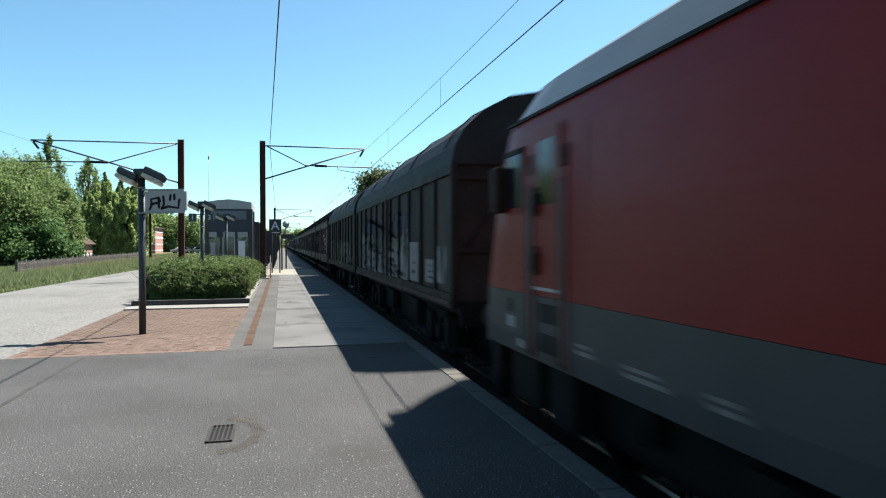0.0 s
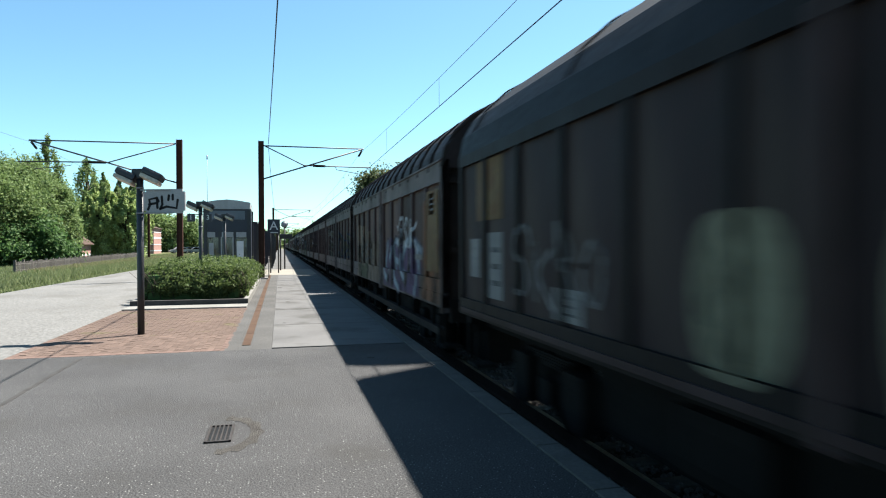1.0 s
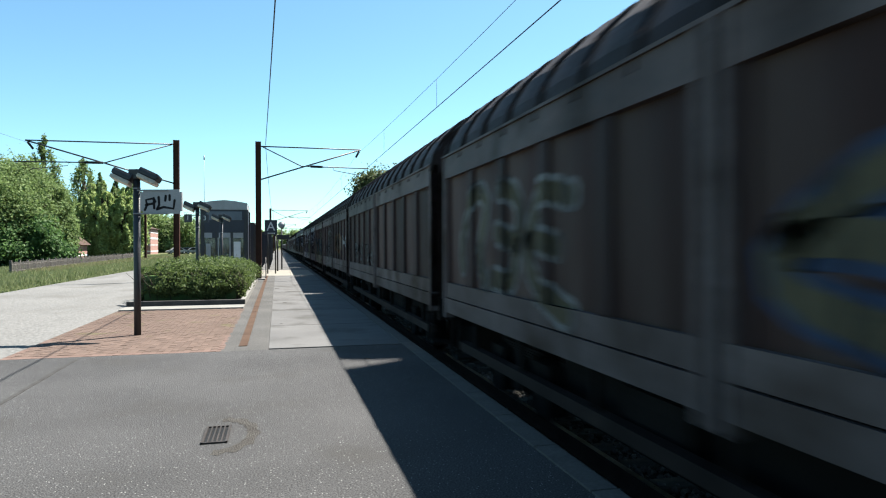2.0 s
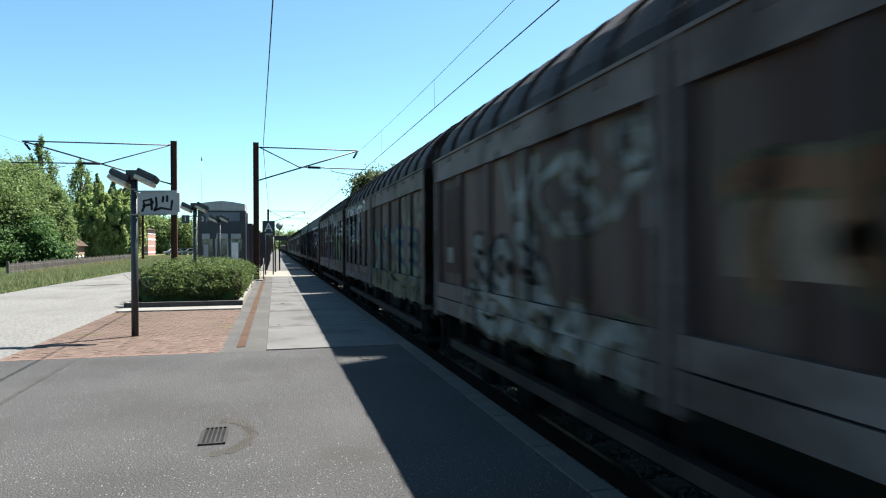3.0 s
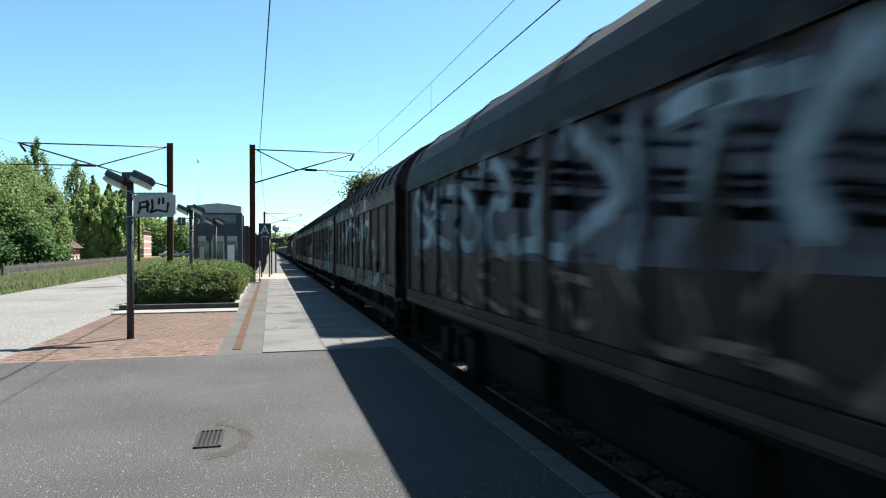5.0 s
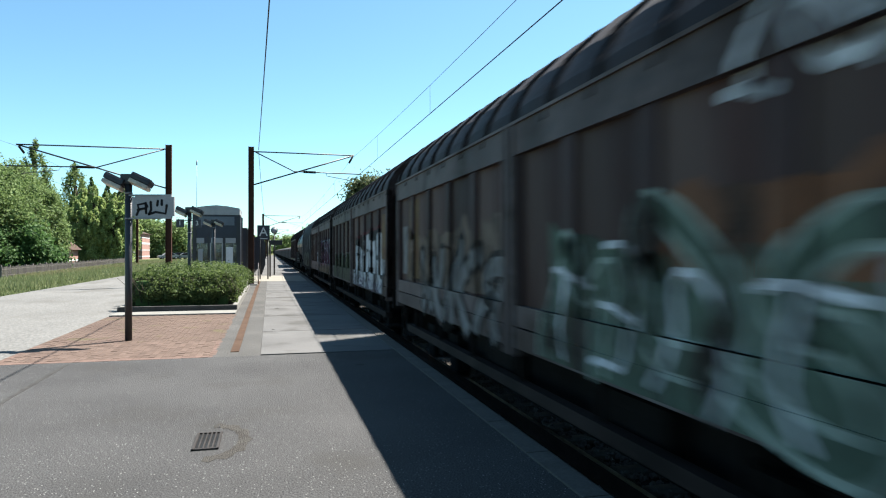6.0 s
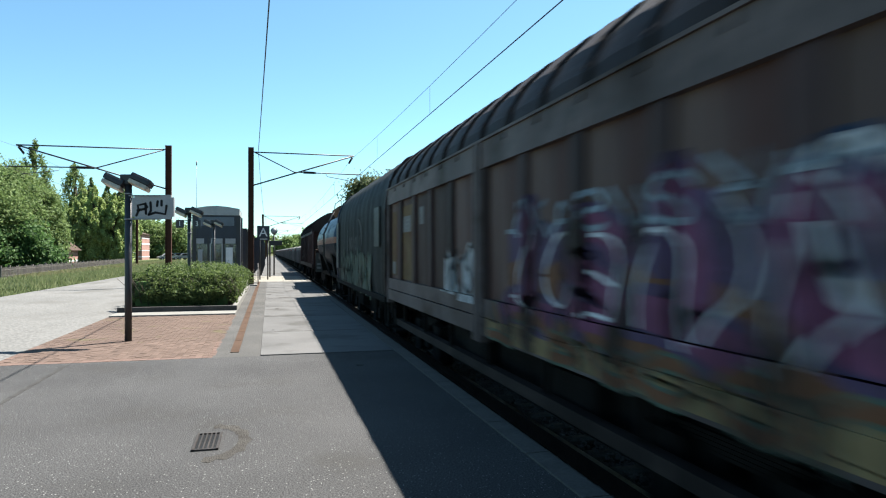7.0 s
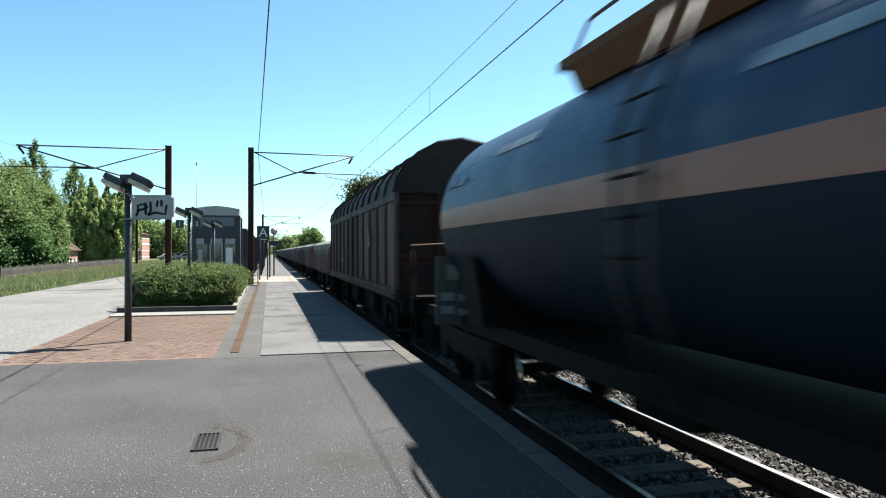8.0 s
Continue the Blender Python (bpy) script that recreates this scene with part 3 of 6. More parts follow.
for s in ([(0.08, -0.15), (0.12, -0.06), (0.10, 0.03), (0.24, 0.06), (0.27, 0.0)], [(0.10, -0.06), (0.25, -0.03)], [(0.24, 0.06), (0.25, -0.12)], [(0.33, 0.08), (0.34, -0.06), (0.30, -0.14)],
          [(0.30, -0.14), (0.42, -0.10), (0.60, -0.13), (0.62, 0.02)], [(0.45, 0.02), (0.46, 0.10)], [(0.53, 0.03), (0.53, 0.11)]):
    bm = bmesh.new()
    ribbon(bm, s, 0.044, "xz", -0.0255)
    part("spray_stroke", bm, "spray_black", board, "black spray-paint stroke")

lamp2 = lamp_post(-2.46, 22.5)
lamp3 = lamp_post(-2.40, 31.2)
for k, x in (("1", -0.27), ("3", 0.24)):
    sign = thing("track_number_sign", "small dark blue track number sign beside a lamp", "sign", pose(-2.46 + x, 22.4, 2.50, 0, 0, -14), "track number signs")
    boxpart("panel", (-0.12, 0.12, -0.02, 0.02, -0.125, 0.125), "navy", sign, "", 0.01)
    boxpart("bracket", (0.14, 0.26, -0.012, 0.012, 0.08, 0.11) if x < 0 else (-0.24, -0.14, -0.012, 0.012, 0.08, 0.11), "dark_paint", sign)
    cu = bpy.data.curves.new("numeral", "FONT")
    cu.body, cu.size, cu.align_x, cu.align_y, cu.extrude = k, 0.21, "CENTER", "CENTER", 0.002
    cu.materials.append(M["white"])
    tx = new("numeral", cu)
    tx.parent = sign
    tx.matrix_basis = pose(0, -0.025, 0, 90, 0, 0)

# planter with its hedge
planter = thing("planter", "low concrete planter kerb round a clipped hedge", "planter")
PX0, PX1, PY0, PY1 = -3.85, -0.86, 18.05, 31.0
boxpart("kerb", (PX0, PX1, PY0, PY0 + 0.9, -0.1, 0.03), "concrete", planter)
boxpart("kerb_top", (PX0, PX1, PY0 + 0.9, PY0 + 1.05, -0.1, 0.16), "kerb_dark", planter, "dark weathered kerb stone", 0.02)
boxpart("kerb", (PX1 - 0.12, PX1, PY0 + 1.05, PY1, -0.1, 0.16), "concrete", planter, "", 0.02)
boxpart("kerb", (PX0, PX0 + 0.12, PY0 + 1.05, PY1, -0.1, 0.16), "concrete", planter, "", 0.02)
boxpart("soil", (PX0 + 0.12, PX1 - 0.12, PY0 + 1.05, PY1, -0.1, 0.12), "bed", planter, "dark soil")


def leaf_mesh(name, spots, size, seed, mat, flat=0.35):
    """One small bent leaf at each spot (place, outward way)."""
    rnd = random.Random(seed)
    vs, fs = [], []
    for p, out in spots:
        d = Vector((rnd.gauss(0, 1), rnd.gauss(0, 1), rnd.gauss(0, 1)))
        n = (out * 0.9 + d * 0.7).normalized()
        a = n.cross(Vector((rnd.gauss(0, 1), rnd.gauss(0, 1), rnd.gauss(0, 1)))).normalized()
        b = n.cross(a)
        s = size * rnd.uniform(0.6, 1.4)
        k = len(vs)
        q = [p - a * s, p + b * s * flat * 1.3 + n * s * 0.15, p + a * s, p - b * s * flat * 1.3 + n * s * 0.15]
        vs += [tuple(v) for v in q]
        fs += [(k, k + 1, k + 2), (k, k + 2, k + 3)]
    me = bpy.data.meshes.new(name)
    me.from_pydata(vs, [], fs)
    me.materials.append(M[mat])
    return me


def hedge():
    rnd = random.Random(5)
    ob = thing("hedge", "clipped green hedge growing in the planter", "hedge", pose(0, 0, 0))
    x0, x1, y0, y1, z0, z1 = -3.76, -0.90, 19.35, 30.5, 0.10, 1.02
    spots = []
    for _ in range(42000):
        f = rnd.random()
        x, y = rnd.uniform(x0, x1), y0 + (y1 - y0) * rnd.random() ** 1.6
        z = rnd.uniform(z0, z1)
        if f < 0.42:
            z, out = z1, Vector((0, 0, 1))
        elif f < 0.75:
            y, out = y0, Vector((0, -1, 0))
        elif f < 0.9:
            x, out = x1, Vector((1, 0, 0))
        else:
            x, out = x0, Vector((-1, 0, 0))
        p = Vector((x, y, z))
        lump = noise.noise(p * 1.3) * 0.22 + noise.noise(p * 4.0) * 0.11
        # round the shoulders of the box
        for lo, hi, ax in ((x0, x1, 0), (y0, y1, 1)):
            e = min(p[ax] - lo, hi - p[ax])
            if e < 0.6 and f < 0.42:
                p.z -= (0.6 - e) ** 2 * 1.1
        if f >= 0.42:
            e = z1 - p.z
            if e < 0.5:
                p -= out * (0.5 - e) ** 2 * 1.2
            if p.z < 0.55:
                p -= out * (0.55 - p.z) * 0.6
        # swelling sides, and ends that draw in towards the ground
        k = (p.z - z0) / (z1 - z0)
        p.y += 0.30 * (1 - math.sin(math.pi * min(1.0, max(0.0, k * 0.75 + 0.15)))) * (1 if p.y < y0 + 1 else 0)
        corner = max(0.0, 0.75 - (p.x - x0), 0.75 - (x1 - p.x))
        p.y += corner ** 2 * 0.8 * (1 if p.y < y0 + 1.4 else 0)
        p += out * (lump * 1.35 + rnd.gauss(0, 0.07) - 0.05)
        spots.append((p, out))
    part("leaves", leaf_mesh("leaves", spots, 0.042, 6, "leaf_hedge"), "", ob)
    bm = bmesh.new()
    box(bm, x0 + 0.22, x1 - 0.22, y0 + 0.22, y1 - 0.2, 0.12, z1 - 0.2, 0.12)
    part("inner_growth", bm, "leaf_dark", ob, "dark inner twigs")
    bm = bmesh.new()
    for i in range(60):
        x, y = rnd.uniform(x0 + 0.1, x1 - 0.1), y0 + rnd.uniform(0.05, 0.4)
        tube(bm, [(x, y + 0.2, 0.12), (x + rnd.gauss(0, 0.12), y, 0.5), (x + rnd.gauss(0, 0.2), y - 0.05, 0.9)], 0.012, 4, 0.005)
    part("stem_tangle", bm, "bark", ob)


hedge()


def tree(name, label, x, y, h, spread, base, seed, mat, leaves, size, clumps=26, squash=1.0, column=False):
    """A tapered trunk, limbs, and a crown of leaf clumps with gaps."""
    rnd = random.Random(seed)
    ob = thing(name, label, "tree", pose(x, y, -0.1))
    bm = bmesh.new()
    tube(bm, [(0, 0, 0), (rnd.gauss(0, 0.1), rnd.gauss(0, 0.1), h * 0.35), (rnd.gauss(0, 0.2), rnd.gauss(0, 0.2), h * 0.8)], 0.028 * h, 9, 0.006 * h)
    part("trunk", bm, "bark", ob, smooth=True)
    centres = []
    for i in range(clumps):
        k = rnd.random() if not column else (i + rnd.random()) / clumps
        z = base + (h - base) * k
        if column:
            wide = spread * (0.55 + 0.45 * math.sin(math.pi * min(1, k * 1.05))) * (1.0 if k < 0.75 else max(0.06, (1 - k) * 3.6))
        else:
            wide = spread * math.sqrt(max(0.04, 1 - ((k - 0.42) / 0.62) ** 2))
        a = rnd.uniform(0, math.tau)
        r = wide * math.sqrt(rnd.uniform(0.15, 1))
        c = Vector((math.cos(a) * r, math.sin(a) * r * squash, z))
        big_clumps = 1.0 if clumps < 100 else 0.62
        centres.append((c, spread * big_clumps * rnd.uniform(0.22, 0.46) * (0.85 * (1 - 0.62 * k) if column else 1)))
    bm = bmesh.new()
    for c, rad in centres[::2]:
        z0 = max(base * 0.6, c.z - rnd.uniform(0.15, 0.35) * h)
        tube(bm, [(0, 0, z0), (c.x * 0.5, c.y * 0.5, (z0 + c.z) / 2 + 0.1), tuple(c)], 0.009 * h, 5, 0.002 * h)
    part("branchwork", bm, "bark", ob)
    spots = []
    for _ in range(leaves):
        c, rad = rnd.choice(centres)
        d = Vector((rnd.gauss(0, 1), rnd.gauss(0, 1), rnd.gauss(0, 0.8))).normalized()
        p = c + d * rad * abs(rnd.gauss(0.75, 0.42))
        if column:
            p.z += d.z * rad * 1.8
        p += Vector((noise.noise(p * 1.3), noise.noise(p * 1.3 + Vector((9, 0, 0))), 0)) * 0.25
        spots.append((p, (d + Vector((0, 0, 0.5))).normalized()))
    part("crown", leaf_mesh("crown", spots, size, seed + 1, mat, 0.5), "", ob)
    return ob


for i, (turn, y, h, w, lo, leaves, kind) in enumerate([(-0.664, 70, 9.2, 4.3, 0.6, 36000, "leaf"), (-0.612, 67, 7.2, 2.5, 0.5, 18000, "leaf"), (-0.70, 63, 8.4, 4.4, 0.6, 24000, "leaf"), (-0.68, 90, 10.4, 5.0, 2.0, 14000, "leaf_dark"), (-0.615, 82, 8.0, 3.0, 1.0, 12000, "leaf_dark")]):
    tree("broad_tree", "large broad-leaved green tree beyond the fence", spot_x(turn, y), y, h, w, lo, 11 + i, kind, int(leaves * 2.4), 0.10, 260)
for i, (turn, y, h, w) in enumerate([(-0.645, 61, 3.6, 2.6), (-0.60, 62, 2.6, 1.5)]):
    tree("shrub", "dark bushy shrub low behind the fence", spot_x(turn, y), y, h, w, 0.1, 17 + i, "leaf_dark", 9000, 0.14, 30)
for i, (turn, y, h, w) in enumerate([(-0.540, 96, 9.6, 2.0), (-0.523, 95, 9.9, 1.9), (-0.508, 97, 9.4, 1.8), (-0.493, 95, 9.2, 1.6), (-0.478, 96, 9.6, 1.8), (-0.553, 100, 8.6, 2.2), (-0.566, 98, 7.4, 1.8)]):
    tree("hedge_tree", "tall dense green tree in a row behind the fence", spot_x(turn, y), y, h, w, 0.2, 30 + i, ("leaf_light", "leaf_light", "leaf", "leaf_light", "leaf_light", "leaf", "leaf")[i], 34000, 0.13, 150, column=True)
for i, (turn, y, h, w) in enumerate([(-0.612, 110, 17.6, 2.5), (-0.553, 112, 14.6, 2.8), (-0.528, 112, 12.7, 1.2), (-0.503, 115, 12.6, 1.0), (-0.482, 115, 12.0, 1.6), (-0.600, 112, 12.5, 2.4)]):
    tree("poplar", "slender tall poplar with sparse top foliage", spot_x(turn, y), y, h, w, 4.0, 50 + i, "leaf", 6000, 0.15, 90, column=True)
for i, (turn, y, h, w) in enumerate([(-0.437, 190, 9.0, 6.0), (-0.408, 185, 8.2, 5.0), (-0.388, 200, 7.6, 5.5), (-0.46, 185, 11.0, 6.0)]):
    tree("distant_tree", "round green tree far behind the station building", spot_x(turn, y), y, h, w, 0.5, 61 + i, "leaf", 12000, 0.28, 40)
tree("trackside_tree", "green tree rising behind the train", spot_x(-0.102, 62), 62, 8.1, 2.8, 3.0, 66, "leaf_olive", 26000, 0.12, 54)
tree("trackside_tree", "small green tree far beyond the train", spot_x(-0.198, 205), 205, 8.2, 3.4, 2.0, 67, "leaf", 5000, 0.3, 26)
for i in range(7):
    tree("far_tree", "hazy far green tree at the end of the line", -9.0 + i * 4.6 + (4 if i > 2 else 0), 420 + 23 * (i % 3), 9.0 + (i * 7 % 4), 6.0, 0.5, 70 + i, "leaf", 2500, 0.6, 24)


# grass verge
def grass(x0, x1, y0, y1, count, seed, hgt, mat="blade"):
    rnd = random.Random(seed)
    vs, fs = [], []
    for _ in range(count):
        x, y = rnd.uniform(x0, x1), y0 + (y1 - y0) * rnd.random() ** 1.4
        h = hgt * rnd.uniform(0.4, 1.3) * (0.5 if x > -10.2 else 1)
        a = rnd.uniform(0, math.tau)
        w = 0.012 + 0.0005 * y
        dx, dy = math.cos(a) * w, math.sin(a) * w
        lx, ly = rnd.gauss(0, 0.3) * h, rnd.gauss(0, 0.3) * h
        k = len(vs)
        vs += [(x - dx, y - dy, -0.1), (x + dx, y + dy, -0.1), (x + lx, y + ly, h - 0.1)]
        fs.append((k, k + 1, k + 2))
    me = bpy.data.meshes.new("grass")
    me.from_pydata(vs, [], fs)
    me.materials.append(M[mat])
    return tagged(new("grass", me), "long dry green grass on the verge beside the road", "grass", kind="stuff")


grass(-19.5, -9.45, 20, 130, 110000, 8, 0.30)
grass(-8.2, -4.2, 44, 100, 16000, 9, 0.5)
grass(-16.2, -13.6, 46, 120, 9000, 10, 0.34, "blade_dry")

# fence behind the verge
fence = thing("wooden_fence", "weathered grey wooden picket fence behind the verge", "fence")
bm = bmesh.new()
box(bm, -0.06, 0.06, -0.06, 0.06, -0.1, 0.80)
post_me = mesh_of("post", bm, "old_wood")
bm = bmesh.new()
box(bm, -0.012, 0.012, -0.034, 0.034, -0.05, 0.70)
pick_me = mesh_of("picket", bm, "old_wood")
FA, FB = Vector((-15.15, 44.0)), Vector((-18.6, 100.0))
for i in range(34):
    p = FA.lerp(FB, i / 33)
    ob = part("post", post_me, "", fence)
    ob.location = (p.x, p.y, random.uniform(-0.06, 0.03))
for i in range(290):
    p = FA.lerp(FB, i / 290)
    ob = part("picket", pick_me, "", fence)
    ob.location = (p.x + 0.07, p.y, random.uniform(-0.03, 0.03))
for z in (0.2, 0.55):
    tubepart("fence_rail", [(FA.x + 0.05, FA.y, z), (FB.x + 0.05, FB.y, z)], 0.03, "old_wood", fence, sides=4, smooth=False)


# houses
def house(x, y, w, d, h, mat, roof_h, name, label, storeys=2):
    ob = thing(name, label, "house", pose(x, y, -0.1))
    bm = bmesh.new()
    box(bm, 0, w, 0, d, 0, h)
    part("wall", bm, mat, ob)
    bm = bmesh.new()
    a = [bm.verts.new(p) for p in ((-0.4, -0.4, h), (w + 0.4, -0.4, h), (w + 0.4, d + 0.4, h), (-0.4, d + 0.4, h), (w / 2, d * 0.25, h + roof_h), (w / 2, d * 0.75, h + roof_h))]
    for f in ((0, 1, 4), (1, 2, 5, 4), (2, 3, 5), (3, 0, 4, 5), (3, 2, 1, 0)):
        bm.faces.new([a[i] for i in f])
    part("roof", bm, "roof_tile", ob)
    n = max(2, int(w / 2.6))
    for s in range(storeys):
        z = 0.9 + s * 2.8
        bm = bmesh.new()
        box(bm, -0.04, w + 0.04, -0.05, d + 0.04, z - 0.35, z - 0.15)
        part("stone_band", bm, "white", ob, "pale string course")
        for i in range(n):
            cx = w * (i + 0.5) / n
            win = boxpart("window", (cx - 0.55, cx + 0.55, -0.06, 0.0, z, z + 1.4), "white", ob, "white framed window")
            boxpart("pane", (cx - 0.45, cx - 0.04, -0.07, -0.06, z + 0.1, z + 1.3), "dark_glass", win)
            boxpart("pane", (cx + 0.04, cx + 0.45, -0.07, -0.06, z + 0.1, z + 1.3), "dark_glass", win)
    for i in range(3 if storeys > 1 else 0):
        z = 1.9 + i * 1.3
        boxpart("stone_band", (-0.03, w + 0.03, -0.045, d + 0.03, z, z + 0.14), "white", ob)
    return ob


villa = house(spot_x(-0.4925, 150), 150, 5.2, 9, 5.4, "house_brick", 1.0, "brick_house", "two-storey red brick house with pale bands and a tiled roof")
bm = bmesh.new()
tilt = [bm.verts.new(p) for p in ((2.6, -0.07, 2.3), (4.6, -0.07, 2.3), (4.6, -1.1, 1.5), (2.6, -1.1, 1.5), (2.6, -0.07, 2.24), (4.6, -0.07, 2.24), (4.6, -1.1, 1.44), (2.6, -1.1, 1.44))]
for q in ((0, 1, 2, 3), (7, 6, 5, 4), (0, 4, 5, 1), (1, 5, 6, 2), (2, 6, 7, 3), (3, 7, 4, 0)):
    bm.faces.new([tilt[i] for i in q])
part("awning", bm, "white", villa, "white sun awning over the ground floor")
house(spot_x(-0.598, 88), 88, 2.6, 4, 1.9, "house_brick", 1.6, "garden_house", "low brick house with a dark tiled roof among trees", 1)


# station pavilion
def pavilion():
    ob = thing("station_pavilion", "dark steel and glass station pavilion with a shallow curved grey roof", "pavilion", pose(-3.93, 38.2, 0))
    w, d, h = 2.28, 3.0, 3.60
    for x in (0, w):
        for y in (0, d):
            boxpart("corner_post", (x - 0.1, x + 0.1, y - 0.1, y + 0.1, 0, h), "dark_paint", ob)
    for x in (0.72, 1.52):
        boxpart("mullion", (x - 0.05, x + 0.05, -0.06, 0.06, 0, 2.45), "dark_paint", ob)
    boxpart("fascia", (0.1, w - 0.1, -0.07, 0.07, 2.38, 3.60), "navy", ob, "dark blue-grey fascia panel")
    boxpart("fascia_panel", (0.22, w - 0.22, -0.10, -0.07, 3.03, 3.50), "panel_blue", ob, "blue-grey inset panel")
    for x0, x1 in ((0.1, 0.5), (0.85, 1.45), (1.6, w - 0.15)):
        boxpart("transom", (x0, x1, -0.075, -0.052, 2.06, 2.34), "pale_metal", ob, "pale panel above the doors")
    boxpart("transom", (0.1, w - 0.1, -0.05, 0.05, 2.05, 2.38), "navy", ob)
    for x0, x1 in ((0.1, 0.67), (0.77, 1.47), (1.57, w - 0.1)):
        g = boxpart("pane", (x0, x1, -0.012, 0.012, 0.1, 2.08), "glass", ob)
        g.visible_shadow = False
    boxpart("back_wall", (0.1, w - 0.1, d - 0.05, d + 0.05, 0, h), "pale_metal", ob)
    for x in (0.80, 1.40):
        boxpart("door_frame", (x, x + 0.06, -0.075, -0.062, 0.05, 2.08), "pale_metal", ob, "pale door frame")
    boxpart("notice", (0.18, 0.42, -0.03, -0.013, 1.0, 1.75), "pale_metal", ob)
    boxpart("notice", (1.62, 1.98, -0.03, -0.013, 0.9, 1.85), "white", ob, "white notice behind the glass")
    for x in (0, w):
        boxpart("side_wall", (x - 0.03, x + 0.03, 0.1, d - 0.1, 0.0, h), "navy", ob)
    boxpart("door_rail", (0.77, 1.47, -0.03, 0.03, 1.0, 1.06), "dark_paint", ob)
    boxpart("bin", (1.0, 1.35, -0.45, -0.2, 0, 0.9), "grey_metal", ob)
    bm = bmesh.new()
    prism(bm, [(-0.1, h), (w + 0.06, h), (w + 0.06, h + 0.36), (w * 0.75, h + 0.47), (w * 0.5, h + 0.52), (w * 0.25, h + 0.47), (-0.1, h + 0.36)], -0.12, d + 0.2)
    part("roof", bm, "pale_metal", ob, "pale grey curved metal roof")
    boxpart("floor_plate", (0, w, 0, d, 0.0, 0.012), "slab", ob)


pavilion()
# stair enclosure and windbreaks
encl = thing("stair_enclosure", "long dark panelled stair enclosure on the platform", "stair enclosure", pose(-1.5, 42.0, 0))
boxpart("wall", (0, 0.1, 0, 16, 0, 2.95), "navy", encl)
boxpart("end_wall", (-1.0, 0.0, 0, 0.1, 0, 2.95), "navy", encl)
boxpart("cap", (-1.1, 0.16, -0.06, 16, 2.95, 3.03), "dark_paint", encl)
for i in range(12):
    boxpart("post", (0.1, 0.2, i * 1.4, i * 1.4 + 0.1, 0, 2.95), "dark_paint", encl)
for i, y in enumerate((48, 53, 58, 63, 69, 75, 81)):
    sc = thing("wind_screen", "dark steel framed platform wind screen", "wind screen", pose(-1.1, y, 0), "wind screens on the platform")
    for x in (0, 0.55):
        boxpart("post", (x - 0.05, x + 0.05, -0.05, 0.05, 0, 2.5), "dark_paint", sc)
    boxpart("panel", (0.05, 0.5, -0.02, 0.02, 0.4, 2.4), "navy", sc)
    boxpart("beam", (-0.08, 0.62, -0.06, 0.06, 2.5, 2.6), "dark_paint", sc)
sect = thing("section_sign", "dark blue platform section sign with a white letter A", "sign", pose(-0.42, 40.0, 0))
tubepart("post", [(-0.12, 0, 0), (-0.12, 0, 3.1)], 0.04, "dark_paint", sect)
tubepart("post", [(0.32, 0.05, 0), (0.32, 0.05, 2.4)], 0.04, "dark_paint", sect)
boxpart("panel", (-0.28, 0.42, -0.06, 0.06, 2.28, 3.12), "navy", sect, "", 0.01)
cu = bpy.data.curves.new("letter", "FONT")
cu.body, cu.size, cu.align_x, cu.align_y, cu.extrude = "A", 0.72, "CENTER", "CENTER", 0.002
cu.materials.append(M["white"])
tx = new("letter", cu)
tx.parent = sect
tx.matrix_basis = pose(0.07, -0.066, 2.72, 90, 0, 0)
boxpart("text_bar", (-0.12, 0.3, -0.064, -0.06, 2.33, 2.37), "white", sect)
clock = thing("platform_clock", "round station clock on a dark pole above a train display", "clock", pose(0.30, 47.0, 0))
tubepart("pole", [(0, 0, 0), (0, 0, 3.0)], 0.05, "dark_paint", clock)
tubepart("dial", [(0, -0.06, 3.04), (0, 0.06, 3.04)], 0.23, "navy", clock, sides=24)
tubepart("dial_face", [(0, -0.065, 3.04), (0, -0.06, 3.04)], 0.20, "pale_metal", clock, "pale grey dial face", sides=24)
disp = thing("train_display", "dark hanging train display board on the platform", "display", pose(0.12, 44.0, 0))
tubepart("post", [(-0.1, 0, 0), (-0.1, 0, 2.35)], 0.05, "dark_paint", disp)
boxpart("housing", (-0.15, 0.65, -0.12, 0.12, 2.02, 2.32), "dark_paint", disp, "", 0.02)
bol = thing("pipe_bollard", "slim dark steel guard hoop beside the mast", "guard rail", pose(-0.55, 34.2, 0))
tubepart("hoop", [(-0.25, 0, 0), (-0.25, 0, 1.0), (0, 0, 1.05), (0.0, 0, 0)], 0.025, "dark_paint", bol)
antenna = thing("antenna_mast", "thin tall grey antenna mast behind the pavilion", "antenna", pose(-8.1, 81.0, 0))
tubepart("pole", [(0, 0, 0), (0, 0, 6), (0, 0, 11.9)], 0.045, "grey_metal", antenna, r_end=0.02)
tubepart("tip", [(0, 0, 11.5), (0, 0, 12.0)], 0.07, "grey_metal", antenna)


